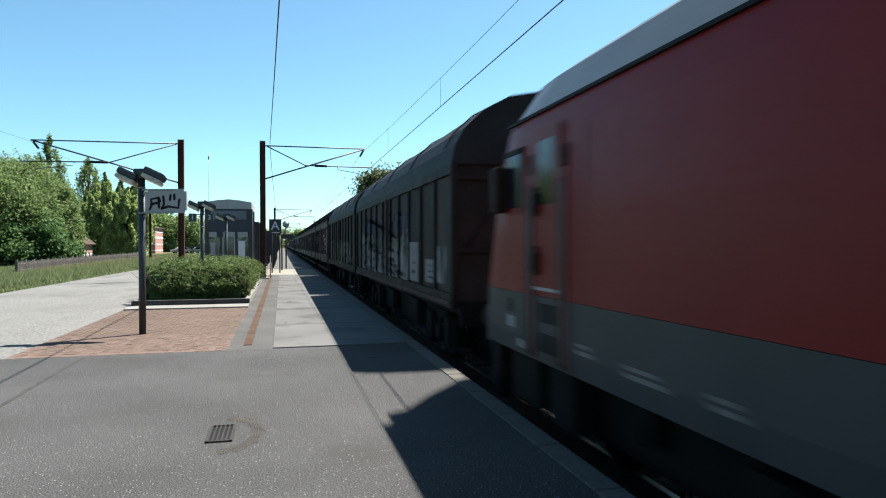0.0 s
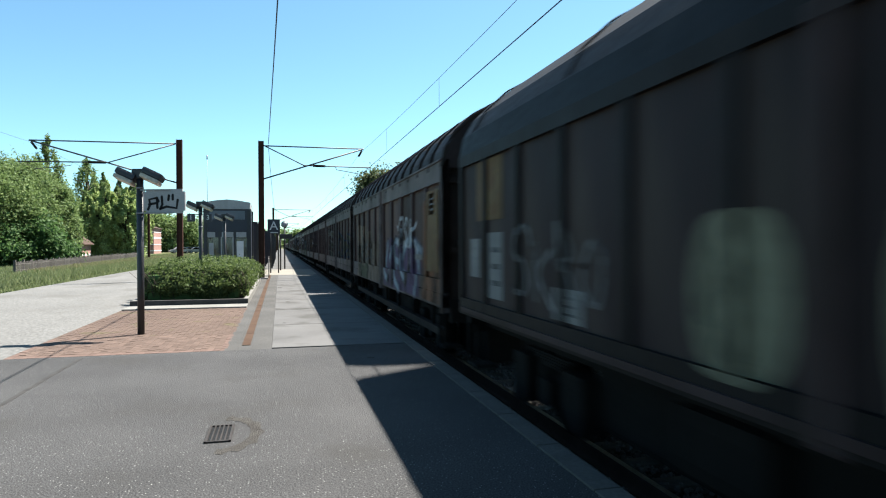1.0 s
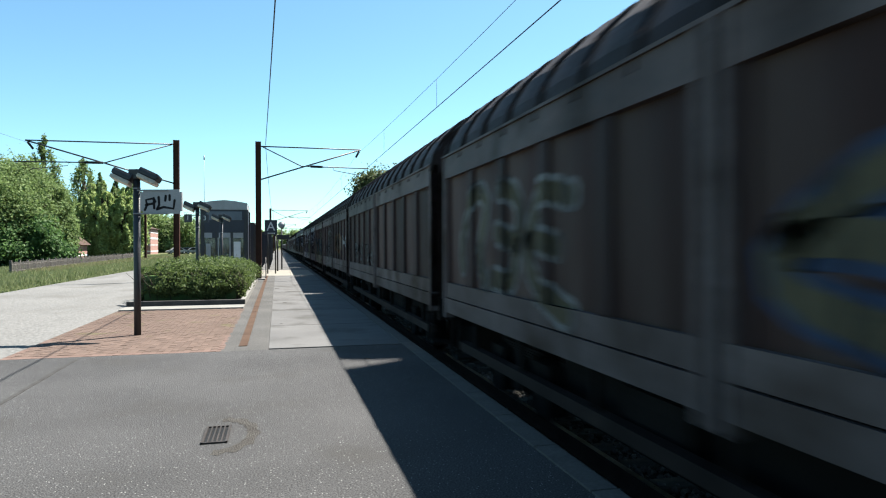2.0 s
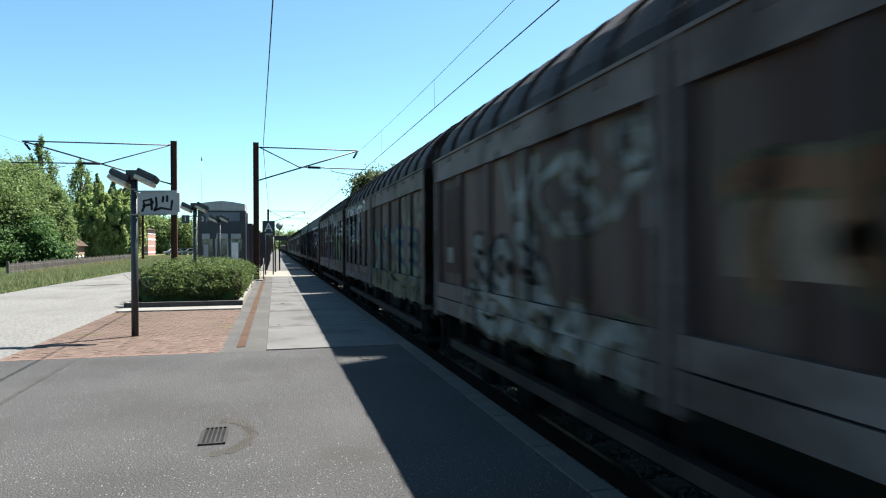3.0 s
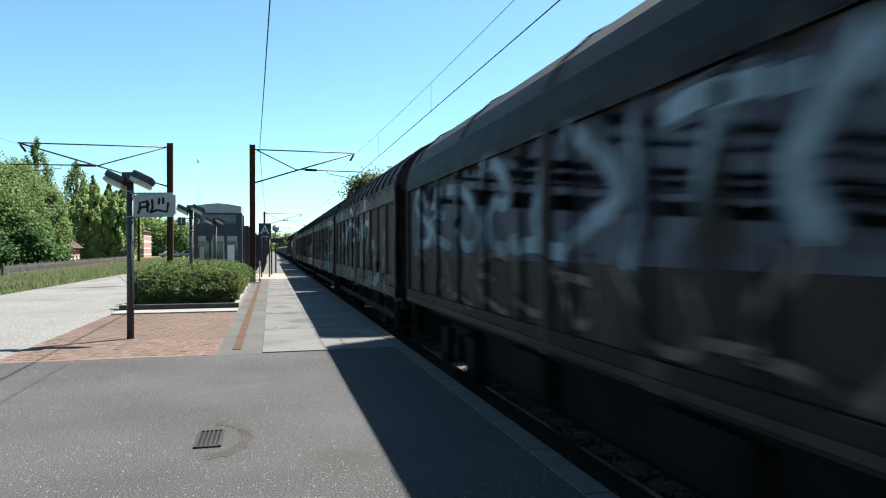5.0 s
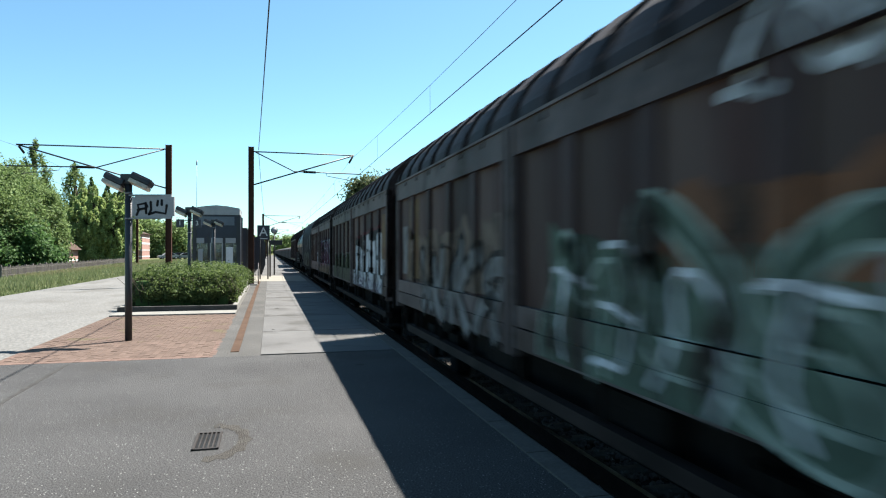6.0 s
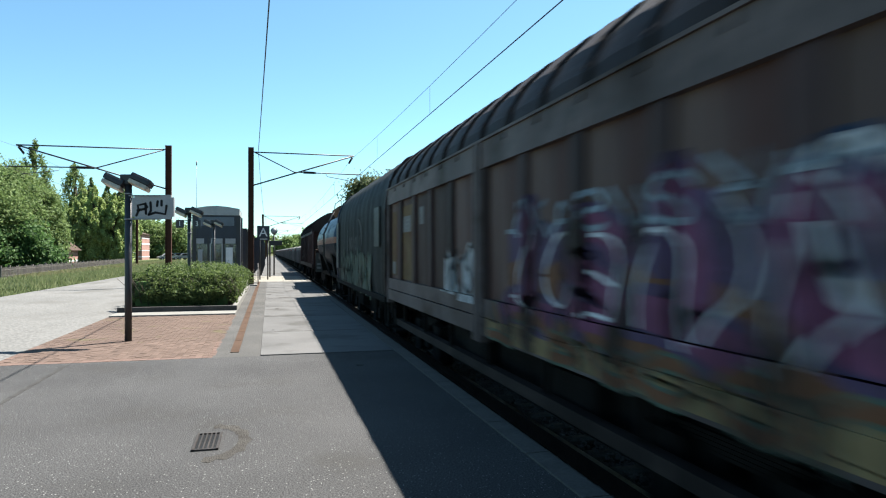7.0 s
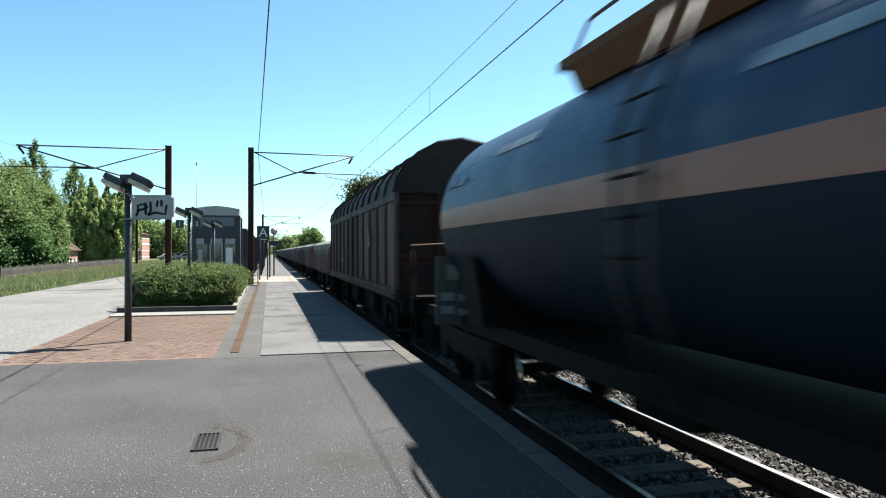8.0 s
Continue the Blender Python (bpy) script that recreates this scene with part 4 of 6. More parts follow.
def parked_car(x, y, turn, paint, label):
    """A small saloon far off behind the verge."""
    ob = thing("parked_car", label, "car", pose(x, y, -0.1, 0, 0, turn), "parked cars")
    bm = bmesh.new()
    side = [(-2.1, 0.35), (-2.15, 0.75), (-1.2, 0.88), (-0.6, 1.38), (0.75, 1.42), (1.5, 0.95), (2.1, 0.85), (2.15, 0.4)]
    a = [bm.verts.new((p, -0.82, q)) for p, q in side]
    b = [bm.verts.new((p, 0.82, q)) for p, q in side]
    for i in range(len(side)):
        k = (i + 1) % len(side)
        bm.faces.new((a[i], a[k], b[k], b[i]))
    bm.faces.new(a)
    bm.faces.new(b[::-1])
    bmesh.ops.bevel(bm, geom=bm.edges[:], offset=0.06, segments=2, affect="EDGES")
    part("body", bm, paint, ob)
    for q in (-0.83, 0.83):
        bm = bmesh.new()
        pts = [(-1.0, 0.92), (-0.55, 1.3), (0.7, 1.33), (1.25, 0.95)]
        lo = [bm.verts.new((p, q, z)) for p, z in pts]
        hi = [bm.verts.new((p, q * 1.012, z)) for p, z in pts]
        bm.faces.new(lo)
        bm.faces.new(hi)
        for i in range(4):
            bm.faces.new((lo[i], lo[(i + 1) % 4], hi[(i + 1) % 4], hi[i]))
        part("side_window", bm, "dark_glass", ob, "dark side window")
        for p in (-1.3, 1.3):
            w = tubepart("wheel", [(p, q * 0.85, 0.32), (p, q * 1.02, 0.32)], 0.32, "black", ob, sides=18)
            tubepart("rim", [(p, q * 1.02, 0.32), (p, q * 1.03, 0.32)], 0.2, "grey_metal", w, sides=14)


for i, (turn, y, rz, paint) in enumerate([(-0.412, 150, 20, "pale_metal"), (-0.397, 152, 10, "tank_blue"), (-0.386, 151, 15, "grey_metal")]):
    parked_car(spot_x(turn, y), y, rz, paint, ("white", "blue", "silver grey")[i] + " saloon car parked beyond the verge")


# ---- rolling stock ----
def shell(profile, y0, y1, bm, closed_under=True):
    prism(bm, profile + [(-x, z) for x, z in reversed(profile)], y0, y1)


ROOF = [(1.43, 3.28), (1.37, 3.56), (1.22, 3.82), (0.92, 4.10), (0.5, 4.33), (0.0, 4.42)]


def wheel(ob, x, y, r=0.46):
    s = 1 if x > 0 else -1
    w = tubepart("wheel", [(x - 0.065, y, r), (x + 0.065, y, r)], r, "under", ob, sides=28)
    tubepart("flange", [(x - s * 0.085, y, r), (x - s * 0.065, y, r)], r + 0.03, "steel", w, sides=28)
    tubepart("hub", [(x + s * 0.065, y, r), (x + s * 0.16, y, r)], 0.11, "under", w, sides=14)


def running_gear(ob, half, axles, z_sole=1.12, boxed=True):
    for y in axles:
        for x in (-0.7525, 0.7525):
            wheel(ob, x, y)
        tubepart("axle", [(-0.75, y, 0.46), (0.75, y, 0.46)], 0.08, "under", ob)
        for x in (-1.0, 1.0):
            boxpart("axle_box", (x - 0.12, x + 0.12, y - 0.16, y + 0.16, 0.34, 0.62), "under", ob, "", 0.03)
            bm = bmesh.new()
            for k in range(5):
                box(bm, x - 0.05, x + 0.05, y - 0.6 + 0.11 * k, y + 0.6 - 0.11 * k, 0.86 - 0.03 * k, 0.885 - 0.03 * k)
            part("leaf_spring", bm, "under", ob)
            for g in (-0.36, 0.20):
                boxpart("axle_guard", (x - 0.02, x + 0.02, y + g, y + g + 0.16, 0.30, 1.0), "under", ob)
    if len(axles) == 4:
        for c0 in ((axles[0] + axles[1]) / 2, (axles[2] + axles[3]) / 2):
            for x in (-1.0, 1.0):
                boxpart("bogie_frame", (x - 0.07, x + 0.07, c0 - 1.35, c0 + 1.35, 0.52, 0.88), "under", ob, "", 0.04)
            boxpart("bogie_bolster", (-1.0, 1.0, c0 - 0.3, c0 + 0.3, 0.45, 1.0), "under", ob, "", 0.05)
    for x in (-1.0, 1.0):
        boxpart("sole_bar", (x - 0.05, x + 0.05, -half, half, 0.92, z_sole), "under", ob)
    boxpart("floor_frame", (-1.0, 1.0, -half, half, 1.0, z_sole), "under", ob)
    for e in (-1, 1):
        boxpart("head_stock", (-1.30, 1.30, e * half - 0.08, e * half + 0.08, 0.85, 1.22), "under", ob)
        for x in (-0.875, 0.875):
            b = tubepart("buffer", [(x, e * half, 1.04), (x, e * (half + 0.42), 1.04)], 0.10, "under", ob, sides=14)
            tubepart("buffer_plate", [(x, e * (half + 0.42), 1.04), (x, e * (half + 0.50), 1.04)], 0.22, "rail_rust", b, sides=18)
        tubepart("coupling", [(0, e * half, 1.0), (0, e * (half + 0.3), 0.92), (0, e * (half + 0.55), 0.95)], 0.05, "under", ob)
        boxpart("step", (-1.35, -1.05, e * (half - 0.35) - 0.2, e * (half - 0.35) + 0.2, 0.42, 0.46), "under", ob)
        for dy in (-0.18, 0.18):
            boxpart("step_hanger", (-1.36, -1.33, e * (half - 0.35) + dy - 0.02, e * (half - 0.35) + dy + 0.02, 0.42, 1.0), "under", ob)
        tubepart("brake_hose", [(0.35, e * half, 0.95), (0.36, e * (half + 0.25), 0.6), (0.33, e * (half + 0.5), 0.75)], 0.025, "black", ob)
    # Solid blocks added below the floor to hide the sunlit ballast beyond.
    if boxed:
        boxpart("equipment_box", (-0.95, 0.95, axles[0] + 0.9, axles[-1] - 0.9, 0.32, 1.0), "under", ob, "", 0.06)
    # Added filler between and beside the wheels; keeps the underside dark.
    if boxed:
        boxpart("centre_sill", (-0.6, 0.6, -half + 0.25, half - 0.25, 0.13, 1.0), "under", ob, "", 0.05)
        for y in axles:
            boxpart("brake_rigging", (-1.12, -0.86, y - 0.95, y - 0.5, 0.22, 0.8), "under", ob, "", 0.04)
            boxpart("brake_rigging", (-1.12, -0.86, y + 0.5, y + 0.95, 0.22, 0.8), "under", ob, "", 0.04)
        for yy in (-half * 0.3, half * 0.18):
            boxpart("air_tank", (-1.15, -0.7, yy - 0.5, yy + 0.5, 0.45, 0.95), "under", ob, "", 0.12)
    boxpart("brake_cylinder", (-0.5, 0.1, -0.8, 0.3, 0.55, 0.95), "under", ob, "", 0.08)
    tubepart("brake_rod", [(-0.2, -half * 0.7, 0.6), (-0.2, half * 0.7, 0.6)], 0.03, "under", ob)


def end_wall(ob, half, mat, top=None):
    """Recessed end wall with posts, cross bars and a diagonal brace, at both ends."""
    prof = [(1.36, 1.15), (1.36, 3.26)] + [(x * 0.95, z - 0.04) for x, z in ROOF[1:]]
    for e in (-1, 1):
        bm = bmesh.new()
        shell(prof, e * (half - 0.14), e * (half - 0.08), bm)
        wall = part("end_wall", bm, mat, ob)
        y0, y1 = sorted((e * (half - 0.08), e * (half - 0.02)))
        for x in (-0.5, 0.5):
            boxpart("end_post", (x - 0.05, x + 0.05, y0, y1, 1.15, 3.9), mat, wall)
        for z in (1.95, 3.05):
            boxpart("cross_bar", (-1.34, 1.34, y0, y1 - 0.005 * e, z, z + 0.08), mat, wall)
        tubepart("brace", [(-1.2, e * (half - 0.06), 2.0), (-0.5, e * (half - 0.06), 3.0)], 0.03, mat, wall, sides=6)


def strokes(rnd, w, h):
    """Strokes of one abstract bold mark inside a box w by h."""
    def arc(cx, cy, rx, ry, a0, a1, n=9):
        return [(cx + rx * math.cos(a0 + (a1 - a0) * i / n), cy + ry * math.sin(a0 + (a1 - a0) * i / n)) for i in range(n + 1)]
    kinds = (
        [arc(0.5, 0.5, 0.34, 0.42, 0.2, math.tau + 0.2, 14)],
        [[(0.12, 0.02), (0.2, 0.95)], [(0.2, 0.95), (0.55, 0.5), (0.72, 0.98), (0.9, 0.04)]],
        [[(0.1, 0.0), (0.42, 0.98), (0.58, 0.98), (0.9, 0.02)], [(0.25, 0.36), (0.78, 0.32)]],
        [[(0.85, 0.95), (0.18, 0.9), (0.14, 0.08), (0.88, 0.04)], [(0.18, 0.5), (0.7, 0.52)]],
        [arc(0.52, 0.72, 0.32, 0.24, 0.4, 4.4), arc(0.48, 0.26, 0.34, 0.24, 1.4, -2.8)],
        [[(0.16, 0.0), (0.18, 0.96)], arc(0.22, 0.72, 0.5, 0.24, 1.5, -1.5), [(0.4, 0.48), (0.88, 0.0)]],
        [[(0.1, 0.96), (0.9, 0.9)], [(0.52, 0.92), (0.46, 0.02)]],
        [[(0.14, 0.98), (0.16, 0.2), (0.4, 0.02), (0.7, 0.1), (0.86, 0.96)]],
        [[(0.14, 0.0), (0.16, 0.98)], [(0.9, 0.98), (0.2, 0.46), (0.92, 0.0)]])
    lean, bow = rnd.uniform(-0.15, 0.2), rnd.uniform(0.05, 0.16) * rnd.choice((-1, 1))
    over, side = rnd.random() < 0.5, rnd.random() < 0.6
    out = []
    for k in kinds[rnd.randrange(len(kinds))]:
        line = [(1 - p if side else p, 1 - q if over else q) for p, q in k]
        # round off the corners and let the limbs bow
        for _ in range(2):
            mid = [pt for (a, b), (c, d) in zip(line, line[1:]) for pt in ((0.75 * a + 0.25 * c, 0.75 * b + 0.25 * d), (0.25 * a + 0.75 * c, 0.25 * b + 0.75 * d))]
            line = [line[0]] + mid + [line[-1]]
        out.append([(w * (p + lean * (q - 0.5) + bow * math.sin(math.pi * q * 1.5)), h * (q + 0.06 * math.sin(5 * p))) for p, q in line])
    return out


PANEL, RIB = -1.423, -1.384   # paint planes: framed wagons, ribbed wagons


def relief(x):
    """Cuts across the side and the depth of its surface for framed (PANEL) and ribbed (RIB) vans."""
    if x == PANEL:
        step = (HALF - 0.25) / 5
        posts = [(h0 + step * i, h0 + step * i + 0.2) for h0 in (-HALF, 0.05) for i in range(6)]
        deep = lambda y, z: 1.43 if z < 1.297 else 1.42 if z < 1.52 else 1.435 if z > 3.07 else 1.421 if any(a < y < b for a, b in posts) else 1.365
        return [e for p in posts for e in p], (1.297, 1.52, 3.07), deep
    step = 2 * HALF / 11
    ribs = [(-HALF + step * i, -HALF + step * i + 0.1) for i in range(11)]
    return [e for p in ribs for e in p], (1.34, 3.14), lambda y, z: 1.431 if z < 1.34 or z > 3.14 or any(a < y < b for a, b in ribs) else 1.381


def spray(name, bm, colour, ob, x, label=""):
    """One layer of paint, laid over the posts and into the panels of the van's side."""
    if x not in (PANEL, RIB):
        return part(name, bm, "spray_" + colour, ob, label)
    ys_, zs_, deep = relief(x)
    lo, hi = min(v.co.y for v in bm.verts), max(v.co.y for v in bm.verts)
    for e in ys_:
        if lo < e < hi:
            bmesh.ops.bisect_plane(bm, geom=bm.verts[:] + bm.edges[:] + bm.faces[:], plane_co=(0, e, 0), plane_no=(0, 1, 0))
    for e in zs_:
        bmesh.ops.bisect_plane(bm, geom=bm.verts[:] + bm.edges[:] + bm.faces[:], plane_co=(0, 0, e), plane_no=(0, 0, 1))
    vs, fs, at, deeps = [], [], {}, {}

    def corner(v, d):
        if (v, d) not in at:
            at[v, d] = len(vs)
            vs.append((-d - (x - v.co.x), v.co.y, v.co.z))
        return at[v, d]

    for f in bm.faces:
        c = f.calc_center_median()
        if abs(c.y) < HALF - 0.02 and c.z > 1.09:
            d = deeps[f] = deep(c.y, c.z)
            fs.append(tuple(corner(v, d) for v in f.verts))
    # the layer runs round the edges of the posts
    for e in bm.edges:
        ds = [deeps[f] for f in e.link_faces if f in deeps]
        if len(ds) == 2 and ds[0] != ds[1]:
            a, b = e.verts
            fs.append((corner(a, ds[0]), corner(b, ds[0]), corner(b, ds[1]), corner(a, ds[1])))
    bm.free()
    if fs:
        me = bpy.data.meshes.new(name)
        me.from_pydata(vs, [], fs)
        me.materials.append(M["spray_" + colour])
        part(name, me, "", ob, label)


def graffiti(ob, y0, y1, z0, z1, n, fill, edge, seed, x=PANEL, wide=0.26, back=None, tops=None):
    """Abstract marks sprayed side by side over the wagon's side: colour fields, outlines and fills, each a thin layer. y0 is the left end as seen from the platform."""
    rnd = random.Random(seed)
    n, wide = int(n * 1.5), wide * 0.8
    step = (y1 - y0) / n
    if back:
        k = n * 4
        pts = [(y0 + (y1 - y0) * i / k, z0 - 0.06 + rnd.uniform(-0.08, 0.05)) for i in range(k + 1)]
        pts += [(y0 + (y1 - y0) * i / k, z1 - 0.1 + 0.16 * abs(math.sin(math.pi * i / 4)) + rnd.uniform(-0.04, 0.04)) for i in range(k, -1, -1)]
        bm = bmesh.new()
        bm.faces.new([bm.verts.new((x - 0.002, a, b)) for a, b in pts])
        bmesh.ops.triangulate(bm, faces=bm.faces[:])
        spray("spray_cloud", bm, back, ob, x, "sprayed colour field")
        if tops:
            zm = (z0 + z1) / 2
            up = [(a, zm + rnd.uniform(-0.12, 0.12)) for a, _ in pts[:k + 1]] + pts[k + 1:]
            bm = bmesh.new()
            bm.faces.new([bm.verts.new((x - 0.004, a, b)) for a, b in up])
            bmesh.ops.triangulate(bm, faces=bm.faces[:])
            spray("spray_cloud", bm, tops, ob, x, "sprayed colour field")
    for i in range(n):
        oy = y0 + step * (i + rnd.uniform(-0.05, 0.05))
        oz = z0 + rnd.uniform(-0.1, 0.1) * (z1 - z0)
        for s in strokes(rnd, abs(step) * 1.05, (z1 - z0) * rnd.uniform(0.85, 1.1)):
            line = [(oy + a * (1 if step > 0 else -1), oz + b) for a, b in s]
            for wd, off, colour, name in ((wide * 1.7, 0.005, edge, "spray_outline"), (wide, 0.009, fill, "spray_stroke")):
                bm = bmesh.new()
                ribbon(bm, line, wd, "yz", x, off + 0.0003 * i)
                spray(name, bm, colour, ob, x)


def field(ob, y0, y1, z0, z1, colour, seed, x=PANEL, wave=0.12, off=0.002, lean=0.0, shear=0.0):
    """One filled colour field with a wavy upper edge."""
    rnd = random.Random(seed)
    k = max(4, int(abs(y1 - y0) * 5))
    top = [(y0 + (y1 - y0) * i / k, z1 + lean * i / k + wave * noise.noise(Vector((y0 + i * 0.45, seed, 0)) * 1.3)) for i in range(k + 1)]
    pts = [(y0 + shear, z0), (y1 + shear * 0.7, z0 + rnd.uniform(-0.02, 0.02))] + top[::-1]
    bm = bmesh.new()
    bm.faces.new([bm.verts.new((x - off, a, b)) for a, b in pts])
    bmesh.ops.triangulate(bm, faces=bm.faces[:])
    spray("spray_field", bm, colour, ob, x, "sprayed colour field")
    return top


def crest(ob, top, colour, wide, x=PANEL, off=0.006, rise=0.0):
    """A sprayed line that follows the upper edge of a field."""
    bm = bmesh.new()
    ribbon(bm, [(a, b + rise) for a, b in top], wide, "yz", x, off)
    spray("spray_outline", bm, colour, ob, x)


def scribble(ob, y, z, w, h, colour, seed, x=PANEL, wide=0.05, n=5):
    rnd = random.Random(seed)
    for i in range(n):
        for s in strokes(rnd, w / n, h * rnd.uniform(0.7, 1.1)):
            bm = bmesh.new()
            ribbon(bm, [(y - i * w / n - a, z + b) for a, b in s], wide, "yz", x, 0.012 + 0.0003 * i)
            spray("spray_stroke", bm, colour, ob, x)


def ribbed_wagon(half, mats, label, group, panels=11, y=0.0):
    """Sliding-wall van with many narrow upright ribs and a smooth roof."""
    body_m, frame_m, roof_m, end_m = mats
    ob = thing("sliding_wall_wagon", label, "freight wagon", pose(TRACK, y, RAIL), group)
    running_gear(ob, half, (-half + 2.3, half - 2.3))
    end_wall(ob, half, end_m)
    bm = bmesh.new()
    box(bm, -1.34, 1.34, -half + 0.14, half - 0.14, 1.12, 3.3)
    part("core", bm, body_m, ob)
    bm = bmesh.new()
    shell([(x, z) for x, z in ROOF], -half, half, bm)
    part("roof", bm, roof_m, ob)
    step = 2 * half / panels
    pm = rm = None
    for sx in (-1, 1):
        for k, (z0, z1, dx) in enumerate(((1.12, 1.34, 1.43), (3.14, 3.285, 1.43))):
            boxpart("side_sill" if k == 0 else "eave_rail", tuple(sorted((sx * 1.34, sx * dx))) + (-half, half, z0, z1), frame_m, ob)
        for i in range(panels):
            a = -half + step * i
            if pm is None:
                bm = bmesh.new()
                box(bm, -0.02, 0.02, 0.0, step - 0.10, 1.34, 3.14)
                pm = mesh_of("wall_panel", bm, body_m)
                bm = bmesh.new()
                box(bm, -0.045, 0.045, 0, 0.10, 1.34, 3.14, 0.012)
                rm = mesh_of("wall_rib", bm, frame_m)
            p = part("wall_panel", pm, "", ob)
            p.location = (sx * 1.36, a + 0.10, 0)
            p = part("wall_rib", rm, "", ob)
            p.location = (sx * 1.385, a, 0)
        boxpart("wall_rib", tuple(sorted((sx * 1.34, sx * 1.43))) + (half - 0.1, half, 1.34, 3.14), frame_m, ob)
    for sx in (-1, 1):
        boxpart("door_post", tuple(sorted((sx * 1.36, sx * 1.45))) + (-0.12, 0.0, 1.10, 3.22), "wagon_brown", ob, "worn post where the sliding doors meet", 0.01)
        boxpart("door_rail", tuple(sorted((sx * 1.43, sx * 1.455))) + (-half + 0.1, half - 0.1, 1.16, 1.22), "wagon_brown", ob)
    for k in range(5):
        yy = -half + 0.6 + k * (2 * half - 1.2) / 4
        bm = bmesh.new()
        pts = [(x * 1.012, z + 0.012) for x, z in ROOF[1:]] + [(-x * 1.012, z + 0.012) for x, z in reversed(ROOF[1:-1])]
        tube(bm, [(xa, yy, za) for xa, za in pts], 0.012, 5)
        part("roof_seam", bm, roof_m, ob)
    return ob


def framed_wagon(half, mats, label, group, y=0.0):
    """Sliding-wall van with broad framed panels, a plank sill, a double middle post and hoops over the roof."""
    panel_m, frame_m, roof_m, end_m = mats
    ob = thing("sliding_wall_wagon", label, "freight wagon", pose(TRACK, y, RAIL), group)
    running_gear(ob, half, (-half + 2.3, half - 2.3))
    end_wall(ob, half, end_m)
    bm = bmesh.new()
    box(bm, -1.30, 1.30, -half + 0.14, half - 0.14, 1.08, 3.3)
    part("core", bm, panel_m, ob)
    bm = bmesh.new()
    # sheets swell between the hoops
    full = [(x * 0.985, z) for x, z in ROOF] + [(-x * 0.985, z) for x, z in reversed(ROOF[:-1])]
    rings = []
    for k in range(57):
        swell = 1 + 0.016 * math.sin(math.pi * (k % 4) / 4)
        yy = -half + 2 * half * k / 56
        rings.append([bm.verts.new((x * swell, yy, 3.28 + (z - 3.28) * (1 + (swell - 1) * 3.2))) for x, z in full])
    for r0, r1 in zip(rings, rings[1:]):
        for q in range(len(full) - 1):
            bm.faces.new((r0[q], r0[q + 1], r1[q + 1], r1[q]))
    bm.faces.new(rings[0])
    bm.faces.new(rings[-1])
    part("roof", bm, roof_m, ob)
    pm = fm = None
    for sx in (-1, 1):
        def side(name, y0, y1, z0, z1, x0=1.30, x1=1.43, mat=frame_m):
            return boxpart(name, tuple(sorted((sx * x0, sx * x1))) + (y0, y1, z0, z1), mat, ob)
        for h0, h1 in ((-half, -0.05), (0.05, half)):
            side("sill_plank", h0, h1, 1.08, 1.29)
            side("sill_plank", h0, h1, 1.305, 1.52, x1=1.42)
            side("cornice", h0, h1, 3.07, 3.385, x1=1.435)
            n = 5
            step = (h1 - h0 - 0.2) / n
            for i in range(n):
                a = h0 + 0.2 + step * i
                if pm is None:
                    bm = bmesh.new()
                    box(bm, -0.02, 0.02, 0, step - 0.2, 1.52, 3.07)
                    pm = mesh_of("wall_panel", bm, panel_m)
                    bm = bmesh.new()
                    box(bm, -0.06, 0.06, 0, 0.2, 1.52, 3.07, 0.025)
                    fm = mesh_of("panel_post", bm, "wagon_brown")
                p = part("wall_panel", pm, "", ob)
                p.location = (sx * 1.345, a, 0)
                p = part("panel_post", fm, "", ob)
                p.location = (sx * 1.36, a + step - 0.2, 0)
            side("panel_post", h0, h0 + 0.2, 1.52, 3.07, x1=1.42, mat="wagon_brown")
        for yy in (-0.13, 0.05):
            side("middle_post", yy, yy + 0.08, 1.0, 3.41, x1=1.47)
        for yy in (-half, half - 0.08):
            side("corner_post", yy, yy + 0.08, 1.0, 3.41, x1=1.445)
        side("lower_rail", -half + 0.5, half - 0.5, 0.58, 0.70, x0=1.22, x1=1.34, mat="wagon_end")
        for k in range(7):
            yy = -half + 1.2 + k * (2 * half - 2.4) / 6
            side("rail_hanger", yy, yy + 0.06, 0.68, 1.08, x0=1.25, x1=1.31, mat="under")
        side("gutter", -half, half, 3.385, 3.415, x0=1.36, x1=1.46)
    bm = bmesh.new()
    pts = [(x * 1.0, z + 0.012) for x, z in ROOF] + [(-x * 1.0, z + 0.012) for x, z in reversed(ROOF[:-1])]
    tube(bm, [(xa, 0, za) for xa, za in pts], 0.032, 6)
    hoop = mesh_of("roof_hoop", bm, roof_m)
    for k in range(15):
        p = part("roof_hoop", hoop, "", ob)
        p.location.y = -half + 2 * half * k / 14
    return ob


def plates(ob, rows, x=-1.381):
    """Small flat plates and stencil fields on the side: y, z, width, height, material."""
    for y, z, w, h, m in rows:
        p = boxpart("side_plate", (x - 0.006, x, y - w / 2, y + w / 2, z - h / 2, z + h / 2), m, ob, "painted side plate")
        if m == "plate_white" and w > 0.3:
            for k in range(3):
                boxpart("text_bar", (x - 0.009, x - 0.006, y - w * 0.36, y + w * 0.3, z - h * 0.3 + k * h * 0.25, z - h * 0.3 + k * h * 0.25 + h * 0.08), "spray_grey", p)


MOVING = []
SPEED = 26.97
HALF = 6.42
ribbed = ribbed_wagon(HALF, ("wagon_dark", "wagon_rib", "roof_dark", "wagon_end"), "dark grimy ribbed sliding-wall freight wagon rolling on the track", "wagons of the train")
